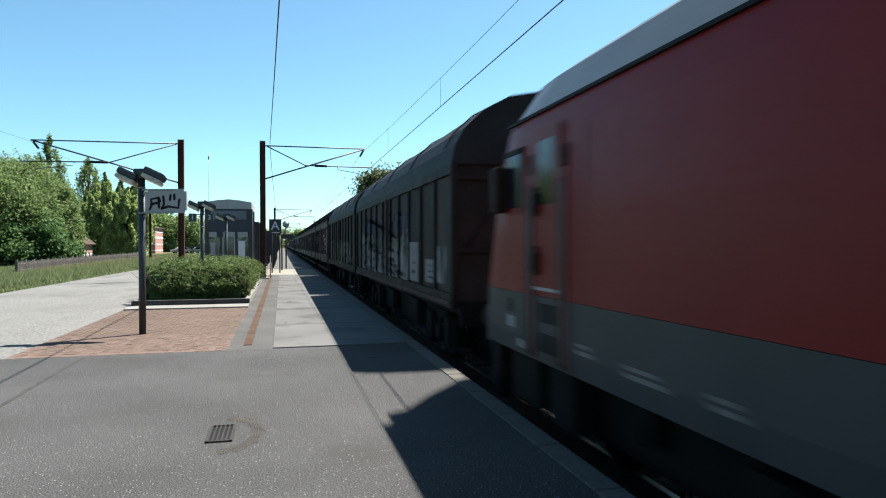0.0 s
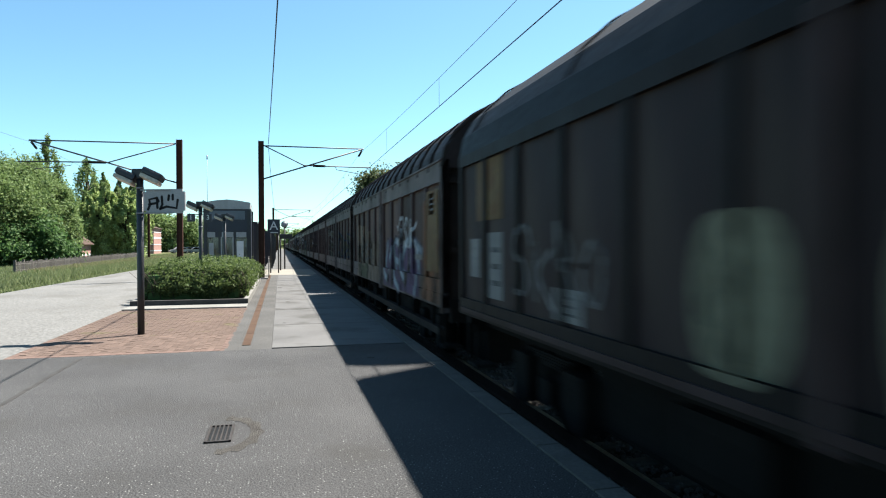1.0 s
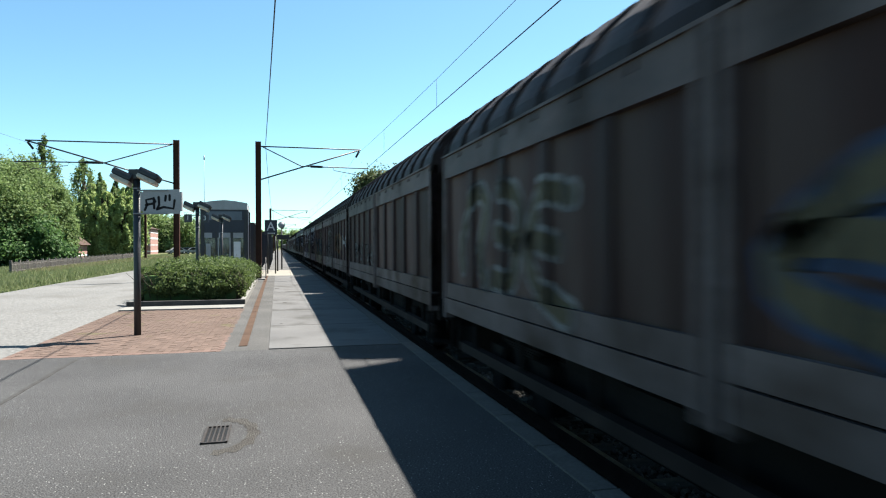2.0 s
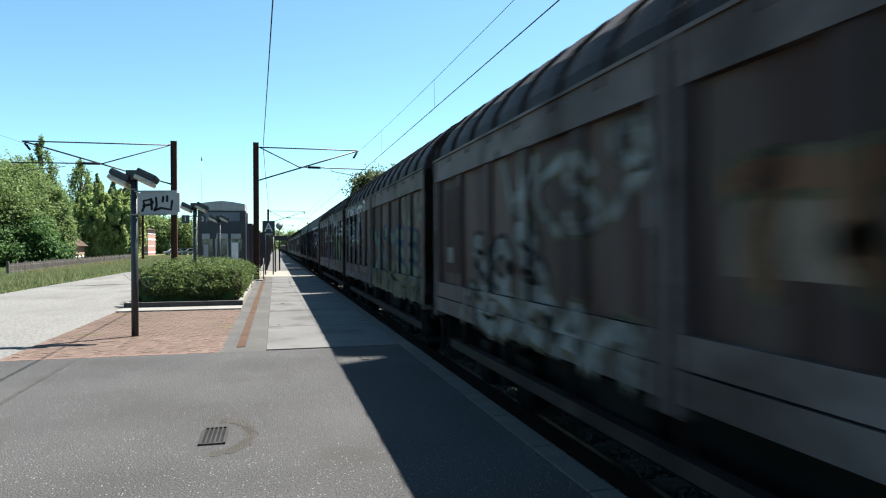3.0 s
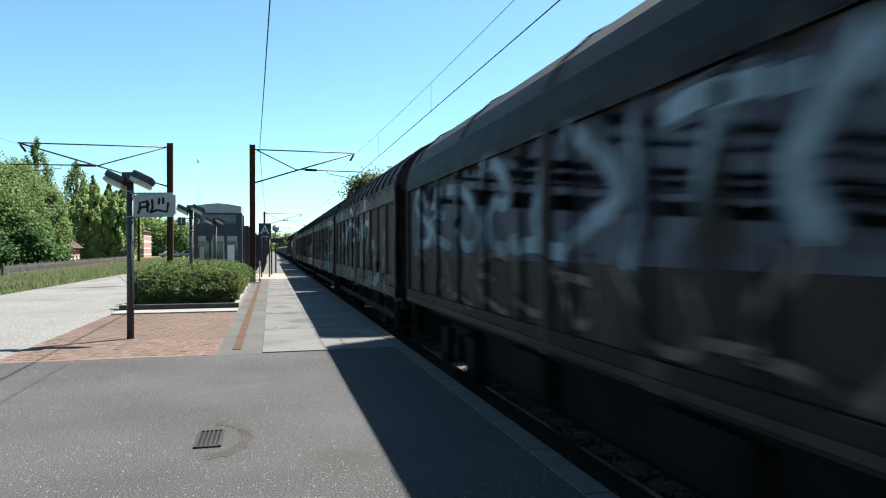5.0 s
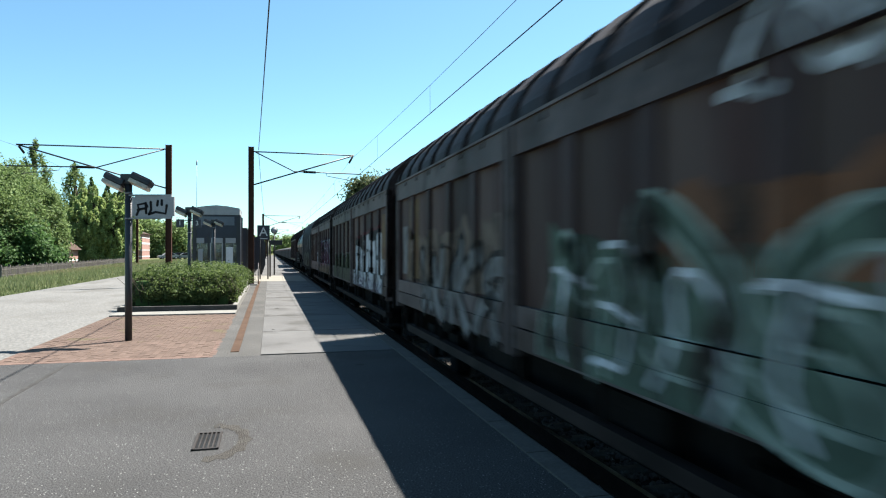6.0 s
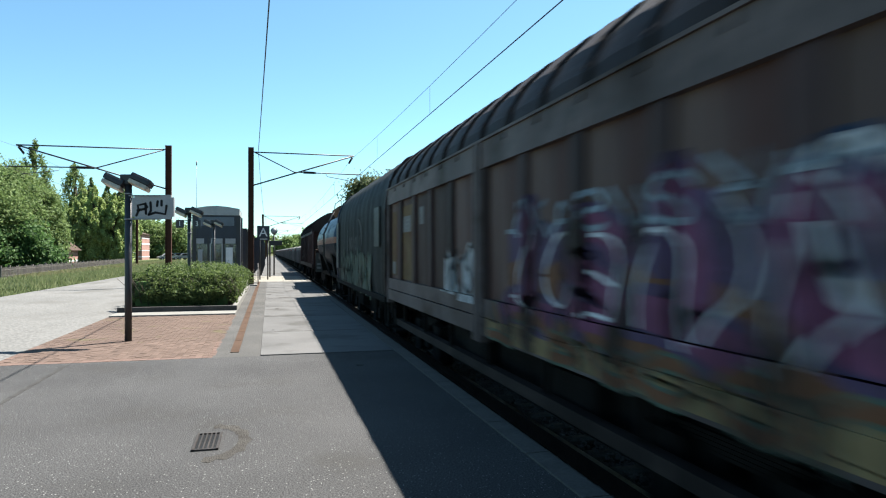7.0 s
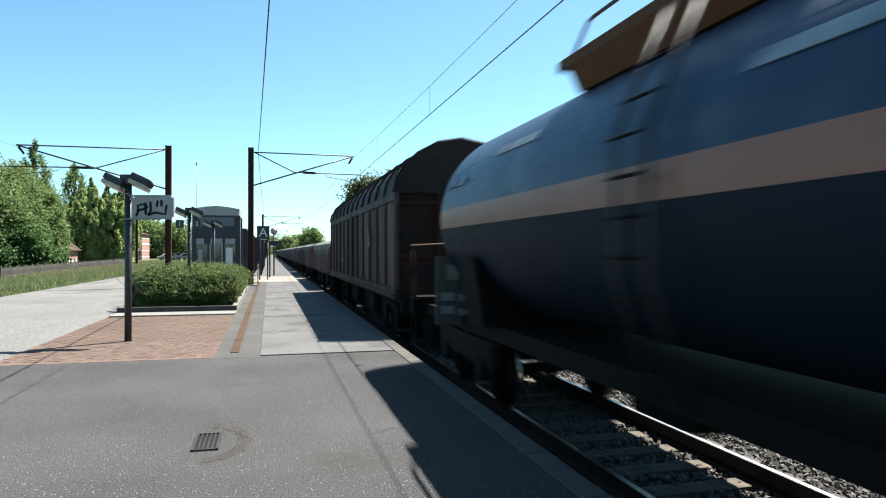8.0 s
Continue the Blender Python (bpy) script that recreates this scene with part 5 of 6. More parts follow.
framed = framed_wagon(HALF, ("wagon_panel", "wagon_frame", "roof_sheet", "wagon_end"), "brown framed sliding-wall freight wagon with a hooped roof", "wagons of the train")


def run(ob, y, label=""):
    tagged(ob, label)
    MOVING.append((ob, y))
    return ob


def place(src, y, label=""):
    return run(copy_thing(src, pose(TRACK, y, RAIL)), y, label)


# each wagon's middle at the start, metres beyond the camera
a = place(ribbed, 16.0, "dark grimy ribbed sliding-wall wagon with grey scrawls behind the locomotive")
field(a, 5.0, -3.2, 2.0, 2.75, "haze", 71, x=RIB, wave=0.2)
edge_a = field(a, 5.2, -2.9, 1.36, 2.22, "silver", 72, x=RIB, wave=0.3, off=0.004)
crest(a, edge_a, "green", 0.10, x=RIB, off=0.007, rise=-0.05)
crest(a, edge_a, "pale_green", 0.05, x=RIB, off=0.009, rise=0.05)
graffiti(a, 4.9, -2.2, 1.42, 2.0, 5, "black", "grey", 1, x=RIB, wide=0.11)
plates(a, [(-3.3, 1.75, 0.9, 0.75, "plate_white")], x=-1.392)
plates(a, [(-4.7, 1.62, 0.7, 0.4, "plate_white"), (-5.6, 1.75, 0.6, 0.6, "spray_grey")])
b = place(ribbed, 29.6, "dark grimy ribbed sliding-wall wagon with pale green blobs and white plates")
scribble(b, 4.3, 1.5, 2.2, 0.7, "grey", 2, x=RIB, wide=0.06, n=4)
field(b, -2.45, -3.2, 1.72, 2.2, "grey", 301, x=RIB, wave=0.2)
field(b, -3.55, -4.3, 1.42, 2.05, "tan", 305, x=RIB, wave=0.3)
scribble(b, -2.45, 1.7, 0.8, 0.5, "black", 302, x=RIB, wide=0.05, n=2)
scribble(b, -3.5, 1.45, 0.8, 0.65, "grey", 303, x=RIB, wide=0.09, n=1)
scribble(b, -4.3, 1.45, 1.9, 0.45, "tan", 304, x=RIB, wide=0.11, n=3)
for k, (y, w) in enumerate(((0.63, 0.86), (-0.72, 0.66), (-1.80, 0.8))):
    bm = bmesh.new()
    rim = [(y + w / 2 * math.copysign(abs(math.cos(t)) ** 0.6, math.cos(t)), 1.78 + 0.5 * math.copysign(abs(math.sin(t)) ** 0.8, math.sin(t))) for t in [i * math.tau / 26 for i in range(26)]]
    bm.faces.new([bm.verts.new((RIB - 0.004, p, q)) for p, q in rim])
    spray("spray_blob", bm, "pale_green", b, RIB, "pale green sprayed blob")
plates(b, [(4.95, 1.82, 0.5, 0.8, "plate_white"), (5.8, 1.9, 0.4, 0.5, "plate_white"), (2.9, 1.52, 0.62, 0.3, "plate_white"), (-2.82, 1.45, 0.82, 0.2, "plate_white"), (5.2, 2.75, 1.0, 0.75, "ochre")], x=-1.383)
c = place(framed, 43.5, "brown framed sliding-wall wagon with an ochre end panel")
field(c, 5.2, 2.2, 1.10, 2.55, "tan", 61, wave=0.42)
field(c, 3.4, 0.3, 1.10, 2.25, "tan", 62, wave=0.5, off=0.004)
field(c, 4.8, 2.6, 1.10, 1.50, "moss", 63, wave=0.2, off=0.006)
field(c, -0.4, -4.6, 1.12, 2.1, "purple", 65, wave=0.4)
graffiti(c, -0.4, -4.8, 1.2, 2.15, 3, "pale_blue", "dim", 3, wide=0.17)
field(c, -4.9, -6.2, 1.12, 2.9, "orange", 64, wave=0.2)
scribble(c, -2.0, 2.0, 2.2, 0.6, "white", 4, wide=0.06)
scribble(c, 4.6, 1.6, 2.4, 0.5, "grey", 204, wide=0.06)
plates(c, [(-5.75, 2.3, 0.85, 1.35, "ochre"), (-5.7, 2.75, 0.35, 0.35, "plate_white"), (-4.6, 1.85, 0.6, 0.1, "plate_white")], x=-1.428)
d = place(framed, 57.3, "brown framed sliding-wall wagon with olive arcs and grey marks")
graffiti(d, -0.4, -5.8, 1.6, 2.4, 3, "olive", "blue", 5, wide=0.24)
graffiti(d, 5.6, 2.0, 1.6, 2.8, 2, "olive", "grey", 55, wide=0.24)
e = place(framed, 71.05, "brown framed sliding-wall wagon with faint grey marks")
graffiti(e, 5.0, 0.8, 1.6, 2.1, 5, "grey", "black", 6, wide=0.09)
f = place(framed, 84.7, "brown framed sliding-wall wagon with orange and cream scrawls")
graffiti(f, 4.6, 2.2, 1.55, 2.2, 2, "grey", "black", 7, wide=0.22)
graffiti(f, 3.4, 0.2, 2.25, 3.0, 3, "grey", "olive", 207, wide=0.14)
graffiti(f, 4.9, 0.3, 1.12, 1.55, 4, "grey", "olive", 208, wide=0.2)
graffiti(f, -0.4, -3.6, 1.8, 2.5, 3, "orange", "olive", 8, wide=0.2)
field(f, -0.5, -4.2, 1.9, 2.35, "tan", 91, wave=0.4)
scribble(f, -5.0, 2.05, 1.25, 0.42, "pale_white", 9, wide=0.10, n=3)
scribble(f, -3.6, 1.25, 1.2, 0.22, "grey", 92, wide=0.07, n=3)
plates(f, [(5.5, 1.95, 0.3, 0.22, "plate_white"), (5.4, 2.3, 0.7, 1.2, "wagon_oxide")], x=-1.426)
g = place(framed, 98.35, "brown framed sliding-wall wagon with green spray and white lettering")
field(g, -0.2, -6.2, 1.10, 1.66, "moss", 101, wave=0.25)
graffiti(g, -0.3, -5.9, 1.5, 2.4, 3, "sea", "blue", 10, wide=0.26)
graffiti(g, -0.3, -6.2, 1.10, 1.5, 5, "olive", "green", 102, wide=0.14)
graffiti(g, -4.0, -6.1, 2.5, 3.2, 2, "pale_green", "green", 11, wide=0.12)
field(g, 6.2, 2.2, 2.3, 3.25, "haze", 113, wave=0.1)
graffiti(g, 6.3, 2.2, 2.2, 3.1, 4, "dim", "pale_white", 13, wide=0.15)
scribble(g, 5.6, 3.05, 4.6, 0.28, "pale_white", 12, wide=0.08, n=8)
graffiti(g, 6.0, 0.4, 1.15, 2.1, 5, "dim", "haze", 212, wide=0.16)
scribble(g, 5.8, 1.3, 5.2, 0.7, "tan", 213, wide=0.05, n=9)
scribble(g, 2.6, 2.0, 1.3, 0.4, "yellow", 214, wide=0.08, n=2)
h = place(framed, 112.25, "brown framed sliding-wall wagon with pale lettering over an orange band")
field(h, 4.9, -2.6, 2.3, 2.72, "orange", 113, wave=0.1)
graffiti(h, 5.0, -2.6, 2.38, 3.3, 5, "dim", "pale_white", 213, wide=0.14)
crest(h, field(h, 3.0, -1.6, 2.30, 2.36, "pale_white", 114, wave=0.03, off=0.012), "pale_blue", 0.07, off=0.015)
field(h, 3.3, -0.8, 1.10, 2.0, "purple", 115, wave=0.3)
graffiti(h, 3.3, -0.7, 1.15, 2.1, 3, "pink", "pale_blue", 15, wide=0.18)
graffiti(h, 2.6, -0.9, 1.12, 1.8, 3, "blue", "pale_white", 216, wide=0.10)
scribble(h, 5.2, 1.6, 1.0, 0.7, "tan", 217, wide=0.07, n=2)
graffiti(h, -1.6, -5.9, 1.3, 2.6, 4, "pale_green", "green", 14, wide=0.18)
scribble(h, -2.5, 2.5, 3.4, 0.6, "white", 103, wide=0.12, n=4)
i1 = place(ribbed, 126.6, "dark ribbed sliding-wall wagon with big pale blue lettering")
for k, (yy, w) in enumerate(((-2.0, 1.35), (-3.65, 1.45), (-5.3, 1.35))):
    field(i1, yy + w * 0.5, yy - w * 0.5, 2.0, 3.02, ("blue", "purple", "blue")[k], 160 + k, x=RIB, wave=0.1)
    bm = bmesh.new()
    ribbon(bm, [(yy + w * (0.44 + 0.05 * math.sin(q * 1.3 + k)) * math.cos(q * math.tau / 16 + 0.3 * k), 2.50 + (0.47 + 0.05 * math.cos(q * 1.7)) * math.sin(q * math.tau / 16)) for q in range(16)], 0.12, "yz", RIB, 0.012)
    spray("spray_outline", bm, "pale_white", i1, RIB)
    field(i1, yy + 0.10, yy - 0.28 - 0.1 * k, 2.32, 2.66, "pale_blue", 166 + k, x=RIB, wave=0.3, off=0.014, shear=0.15)
scribble(i1, -0.5, 2.2, 0.7, 0.6, "pale_blue", 165, x=RIB, wide=0.16, n=1)
field(i1, 6.2, 0.3, 1.2, 3.0, "haze", 171, x=RIB, wave=0.1)
graffiti(i1, 6.2, 2.8, 1.4, 3.0, 3, "purple", "dim", 17, x=RIB, wide=0.2)
graffiti(i1, 3.4, 0.3, 2.5, 3.1, 3, "dim", "red", 172, x=RIB, wide=0.2)
field(i1, 3.0, 0.2, 1.2, 2.5, "yellow", 173, x=RIB, wave=0.12, off=0.015)
for k, (yy, w) in enumerate(((2.35, 0.85), (1.35, 0.8), (0.45, 0.75))):
    bm = bmesh.new()
    ribbon(bm, [(yy - w / 2 * math.cos(math.pi * q / 10), 1.2 if q in (0, 10) else 1.62 + 0.62 * math.sin(math.pi * q / 10)) for q in range(11)], 0.17, "yz", RIB, 0.022 + 0.001 * k)
    spray("spray_outline", bm, "black", i1, RIB)
    top = field(i1, yy + w * 0.36, yy - w * 0.36, 1.2, 2.0, "tan", 174 + k, x=RIB, wave=0.1, off=0.019)
graffiti(i1, 0.2, -5.6, 1.36, 1.95, 3, "black", "olive", 105, x=RIB, wide=0.2, back="orange")
plates(i1, [(-0.1, 2.8, 1.05, 0.75, "spray_white"), (-5.2, 1.7, 1.3, 0.7, "plate_white")], x=-1.40)
plates(i1, [(-3.2, 3.21, 6.2, 0.13, "spray_white")], x=-1.431)
j = run(ribbed, 140.65, "dark ribbed sliding-wall wagon with dripping pale grey paint")
field(j, 6.1, -6.1, 1.95, 3.05, "dim", 118, x=RIB, wave=0.3)
graffiti(j, 5.9, -5.6, 2.05, 3.05, 6, "pale_blue", "dim", 18, x=RIB, wide=0.2)
field(j, -4.9, -6.2, 1.3, 2.1, "grey", 119, x=RIB, wave=0.1, off=0.016)
graffiti(j, 5.6, -4.6, 1.4, 2.05, 6, "tan", "black", 19, x=RIB, wide=0.1)
plates(j, [(-5.6, 1.75, 1.0, 0.75, "ochre")], x=-1.40)
k1 = place(framed, 154.7, "brown framed sliding-wall wagon with white scrawls under the eaves")
graffiti(k1, 4.6, -2.4, 2.3, 3.3, 5, "white", "pale_blue", 20, wide=0.13)
field(k1, 4.7, 0.8, 1.10, 1.9, "tan", 220, wave=0.3)
graffiti(k1, 2.5, -5.4, 1.15, 2.2, 4, "grey", "olive", 21, wide=0.3)
for k in range(4):
    scribble(k1, 5.75, 1.2 + 0.33 * k, 0.8, 0.26, "grey", 221 + k, wide=0.045, n=4)
l1 = place(framed, 168.45, "brown framed sliding-wall wagon with green and white lettering")
field(l1, -0.9, -6.2, 1.10, 2.1, "green", 122, wave=0.45)
field(l1, -2.4, -4.6, 1.9, 2.5, "orange", 127, wave=0.3)
graffiti(l1, -0.8, -6.2, 1.14, 2.4, 3, "green", "mint", 22, wide=0.2)
scribble(l1, -0.9, 1.12, 5.2, 1.1, "pale_white", 123, wide=0.06, n=6)
scribble(l1, -4.7, 2.95, 1.6, 0.3, "pale_white", 124, wide=0.07, n=4)
scribble(l1, -5.2, 2.55, 1.0, 0.3, "pale_white", 125, wide=0.07, n=3)
warn = boxpart("warning_plate", (-1.33, -1.02, -HALF + 0.045, -HALF + 0.075, 2.28, 2.92), "plate_white", l1, "white framed warning plate")
boxpart("warning_symbol", (-1.27, -1.08, -HALF + 0.038, -HALF + 0.044, 2.62, 2.86), "ochre", warn, "yellow warning symbol")
boxpart("warning_symbol", (-1.27, -1.08, -HALF + 0.038, -HALF + 0.044, 2.34, 2.56), "wagon_oxide", warn)
plates(l1, [(-6.25, 2.35, 0.12, 0.5, "plate_white")], x=-1.45)
scribble(l1, -3.4, 2.9, 2.4, 0.45, "white", 23, wide=0.08)
field(l1, 5.7, 0.5, 1.55, 2.35, "tan", 126, wave=0.6)
graffiti(l1, 4.4, 0.3, 1.15, 2.1, 3, "grey", "black", 222, wide=0.28)
plates(l1, [(5.1, 2.3, 0.8, 1.4, "ochre"), (5.9, 2.1, 0.4, 0.9, "spray_grey")], x=-1.3655)
n1 = place(framed, 182.5, "brown framed sliding-wall wagon with huge white lettering edged in red")
edge_n = field(n1, -0.5, -5.9, 1.2, 2.46, "black", 81, wave=0.10, lean=0.16)
crest(n1, edge_n, "red", 0.07, off=0.006, rise=0.03)
rnd = random.Random(31)
y0 = -0.62
for q in range(7):
    wide, lift = rnd.uniform(0.5, 0.8), rnd.uniform(-0.08, 0.1)
    field(n1, y0, y0 - wide, 1.12, 2.30 + 0.02 * q + lift, "white", 82 + q, wave=0.12, off=0.008, lean=rnd.uniform(-0.12, 0.18), shear=rnd.uniform(-0.18, 0.14))
    for zb in (rnd.uniform(1.85, 2.1), rnd.uniform(1.4, 1.6)):
        cut = rnd.uniform(0.0, 0.25)
        if rnd.random() < 0.75:
            field(n1, y0 - cut, y0 - cut - rnd.uniform(0.15, 0.4), zb, zb + rnd.uniform(0.06, 0.16), "black", 182 + q, wave=0.06, off=0.011, lean=rnd.uniform(-0.08, 0.08), shear=rnd.uniform(-0.08, 0.08))
    y0 -= wide + rnd.uniform(0.06, 0.14)
graffiti(n1, -0.7, -5.6, 1.10, 1.36, 6, "purple", "dim", 33, wide=0.06)
edge_n = field(n1, 6.0, 0.4, 1.12, 1.98, "moss", 95, wave=0.2)
crest(n1, edge_n, "grey", 0.05, off=0.005)
plates(n1, [(-6.0, 2.4, 0.5, 1.0, "ochre")], x=-1.426)
o1 = run(framed, 196.5, "brown framed sliding-wall wagon with pink lettering and white tag")
graffiti(o1, -0.9, -5.9, 1.45, 2.4, 3, "pink", "purple", 26, wide=0.3, back="orange", tops="purple")
scribble(o1, -0.9, 2.25, 5.0, 0.36, "pale_blue", 226, wide=0.05, n=9)
scribble(o1, -1.0, 1.5, 4.8, 0.9, "pale_white", 227, wide=0.035, n=6)
field(o1, -0.3, -6.0, 1.10, 1.30, "yellow", 228, wave=0.12)
graffiti(o1, -0.3, -5.9, 1.10, 1.42, 5, "orange", "green", 27, wide=0.1)
graffiti(o1, -4.9, -6.0, 1.5, 2.6, 1, "white", "blue", 29, wide=0.12)
field(o1, 1.85, 1.15, 1.5, 2.0, "white", 28, wave=0.4)
field(o1, 0.95, 0.25, 1.42, 2.1, "white", 29, wave=0.5)
scribble(o1, 1.9, 1.5, 1.6, 0.6, "black", 30, wide=0.05, n=3)
plates(o1, [(5.9, 2.25, 0.5, 1.3, "ochre"), (4.6, 2.25, 0.9, 1.4, "ochre"), (3.4, 2.7, 0.3, 0.3, "plate_white")], x=-1.3655)
plates(o1, [(5.9, 1.75, 0.32, 0.25, "plate_white"), (4.6, 2.6, 0.7, 0.3, "plate_white")], x=-1.374)


def tarp_wagon(y, half):
    ob = thing("tarpaulin_wagon", "dark grey tarpaulin-covered wagon with pale lettering and green scrawls", "freight wagon", pose(TRACK, y, RAIL), "wagons of the train")
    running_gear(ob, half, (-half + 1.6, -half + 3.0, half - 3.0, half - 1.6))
    prof = [(1.40, 1.05), (1.44, 1.5), (1.44, 3.0), (1.40, 3.4), (1.25, 3.8), (0.95, 4.12), (0.5, 4.30), (0.0, 4.36)]
    full = prof + [(-x, z) for x, z in reversed(prof[:-1])]
    n = 60
    bm = bmesh.new()
    rings = []
    for i in range(n + 1):
        yy = -half + 0.25 + (2 * half - 0.5) * i / n
        f = 1 + 0.007 * math.sin(i * math.tau / 5) + 0.003 * math.sin(i * 1.7)
        rings.append([bm.verts.new((x * f, yy, z if z < 1.2 else z * (1 + 0.25 * (f - 1)))) for x, z in full])
    for r0, r1 in zip(rings, rings[1:]):
        for q in range(len(full) - 1):
            bm.faces.new((r0[q], r0[q + 1], r1[q + 1], r1[q]))
    bm.faces.new(rings[0])
    bm.faces.new(rings[-1])
    part("tarpaulin", bm, "tarp", ob, "dark grey-green tarpaulin", True)
    for e in (-1, 1):
        bm = bmesh.new()
        shell([(x * 1.01 + 0.01, z + 0.02) for x, z in prof], e * half - (0.26 if e > 0 else 0), e * half + (0 if e > 0 else 0.26), bm)
        part("end_frame", bm, "blue_frame" if e > 0 else "wagon_dark", ob, "blue end frame" if e > 0 else "")
    for z in (1.05,):
        for sx in (-1, 1):
            boxpart("side_rail", tuple(sorted((sx * 1.2, sx * 1.47))) + (-half, half, 0.98, 1.10), "under", ob)
    # data panel and plates near the far end
    boxpart("data_panel", (-1.50, -1.46, half - 0.95, half - 0.25, 1.5, 3.1), "navy", ob, "dark data panel")
    for k in range(6):
        boxpart("text_bar", (-1.505, -1.50, half - 0.85, half - 0.4, 1.95 + k * 0.17, 2.0 + k * 0.17), "plate_white", ob)
    boxpart("data_plate", (-1.51, -1.50, half - 0.8, half - 0.45, 1.55, 1.82), "plate_white", ob, "white paper label")
    boxpart("data_panel", (-1.49, -1.455, -half + 0.7, -half + 1.4, 2.2, 3.1), "loco_grey", ob, "grey data panel")
    # lettering drawn as plain bars, with a crescent
    for i, (w, hh, ring) in enumerate(((0.13, 0.64, False), (0.36, 0.42, True), (0.36, 0.42, True), (0.34, 0.72, False), (0.36, 0.42, True), (0.14, 0.42, False), (0.24, 0.42, False))):
        a0 = 1.80 - i * 0.46
        bm = bmesh.new()
        if ring:
            ribbon(bm, [(a0 - w / 2 + w * 0.38 * math.cos(q * math.tau / 14), 2.11 + hh / 2 + hh * 0.38 * math.sin(q * math.tau / 14)) for q in range(15)], 0.09, "yz", -1.462, 0.004)
        else:
            ribbon(bm, [(a0 - w * 0.3, 2.15), (a0 - w * 0.3, 2.11 + hh * 0.5), (a0 - w * 0.3, 2.07 + hh)], 0.10, "yz", -1.462, 0.004)
        part("logo_bar", bm, "tarp_logo", ob, "pale lettering as a plain block")
    bm = bmesh.new()
    turns = [math.radians(115 - 190 * i / 15) for i in range(16)]
    outer = [(-0.7 - 0.95 * math.cos(t), 2.5 + 0.50 * math.sin(t)) for t in turns]
    inner = [(p + 0.30 * math.sin(math.pi * i / 15), q) for i, (p, q) in enumerate(outer)]
    bm.faces.new([bm.verts.new((-1.463, p, q)) for p, q in outer + inner[::-1]])
    bmesh.ops.triangulate(bm, faces=bm.faces[:])
    part("logo_crescent", bm, "tarp_logo", ob, "pale crescent")
    graffiti(ob, 3.85, 0.15, 1.12, 2.02, 4, "sea", "green", 41, x=-1.458, wide=0.17)
    graffiti(ob, 0.0, -3.2, 1.10, 1.95, 4, "sea", "green", 42, x=-1.458, wide=0.22, back="moss")
    return ob


run(tarp_wagon(208.4, 5.35), 208.4)


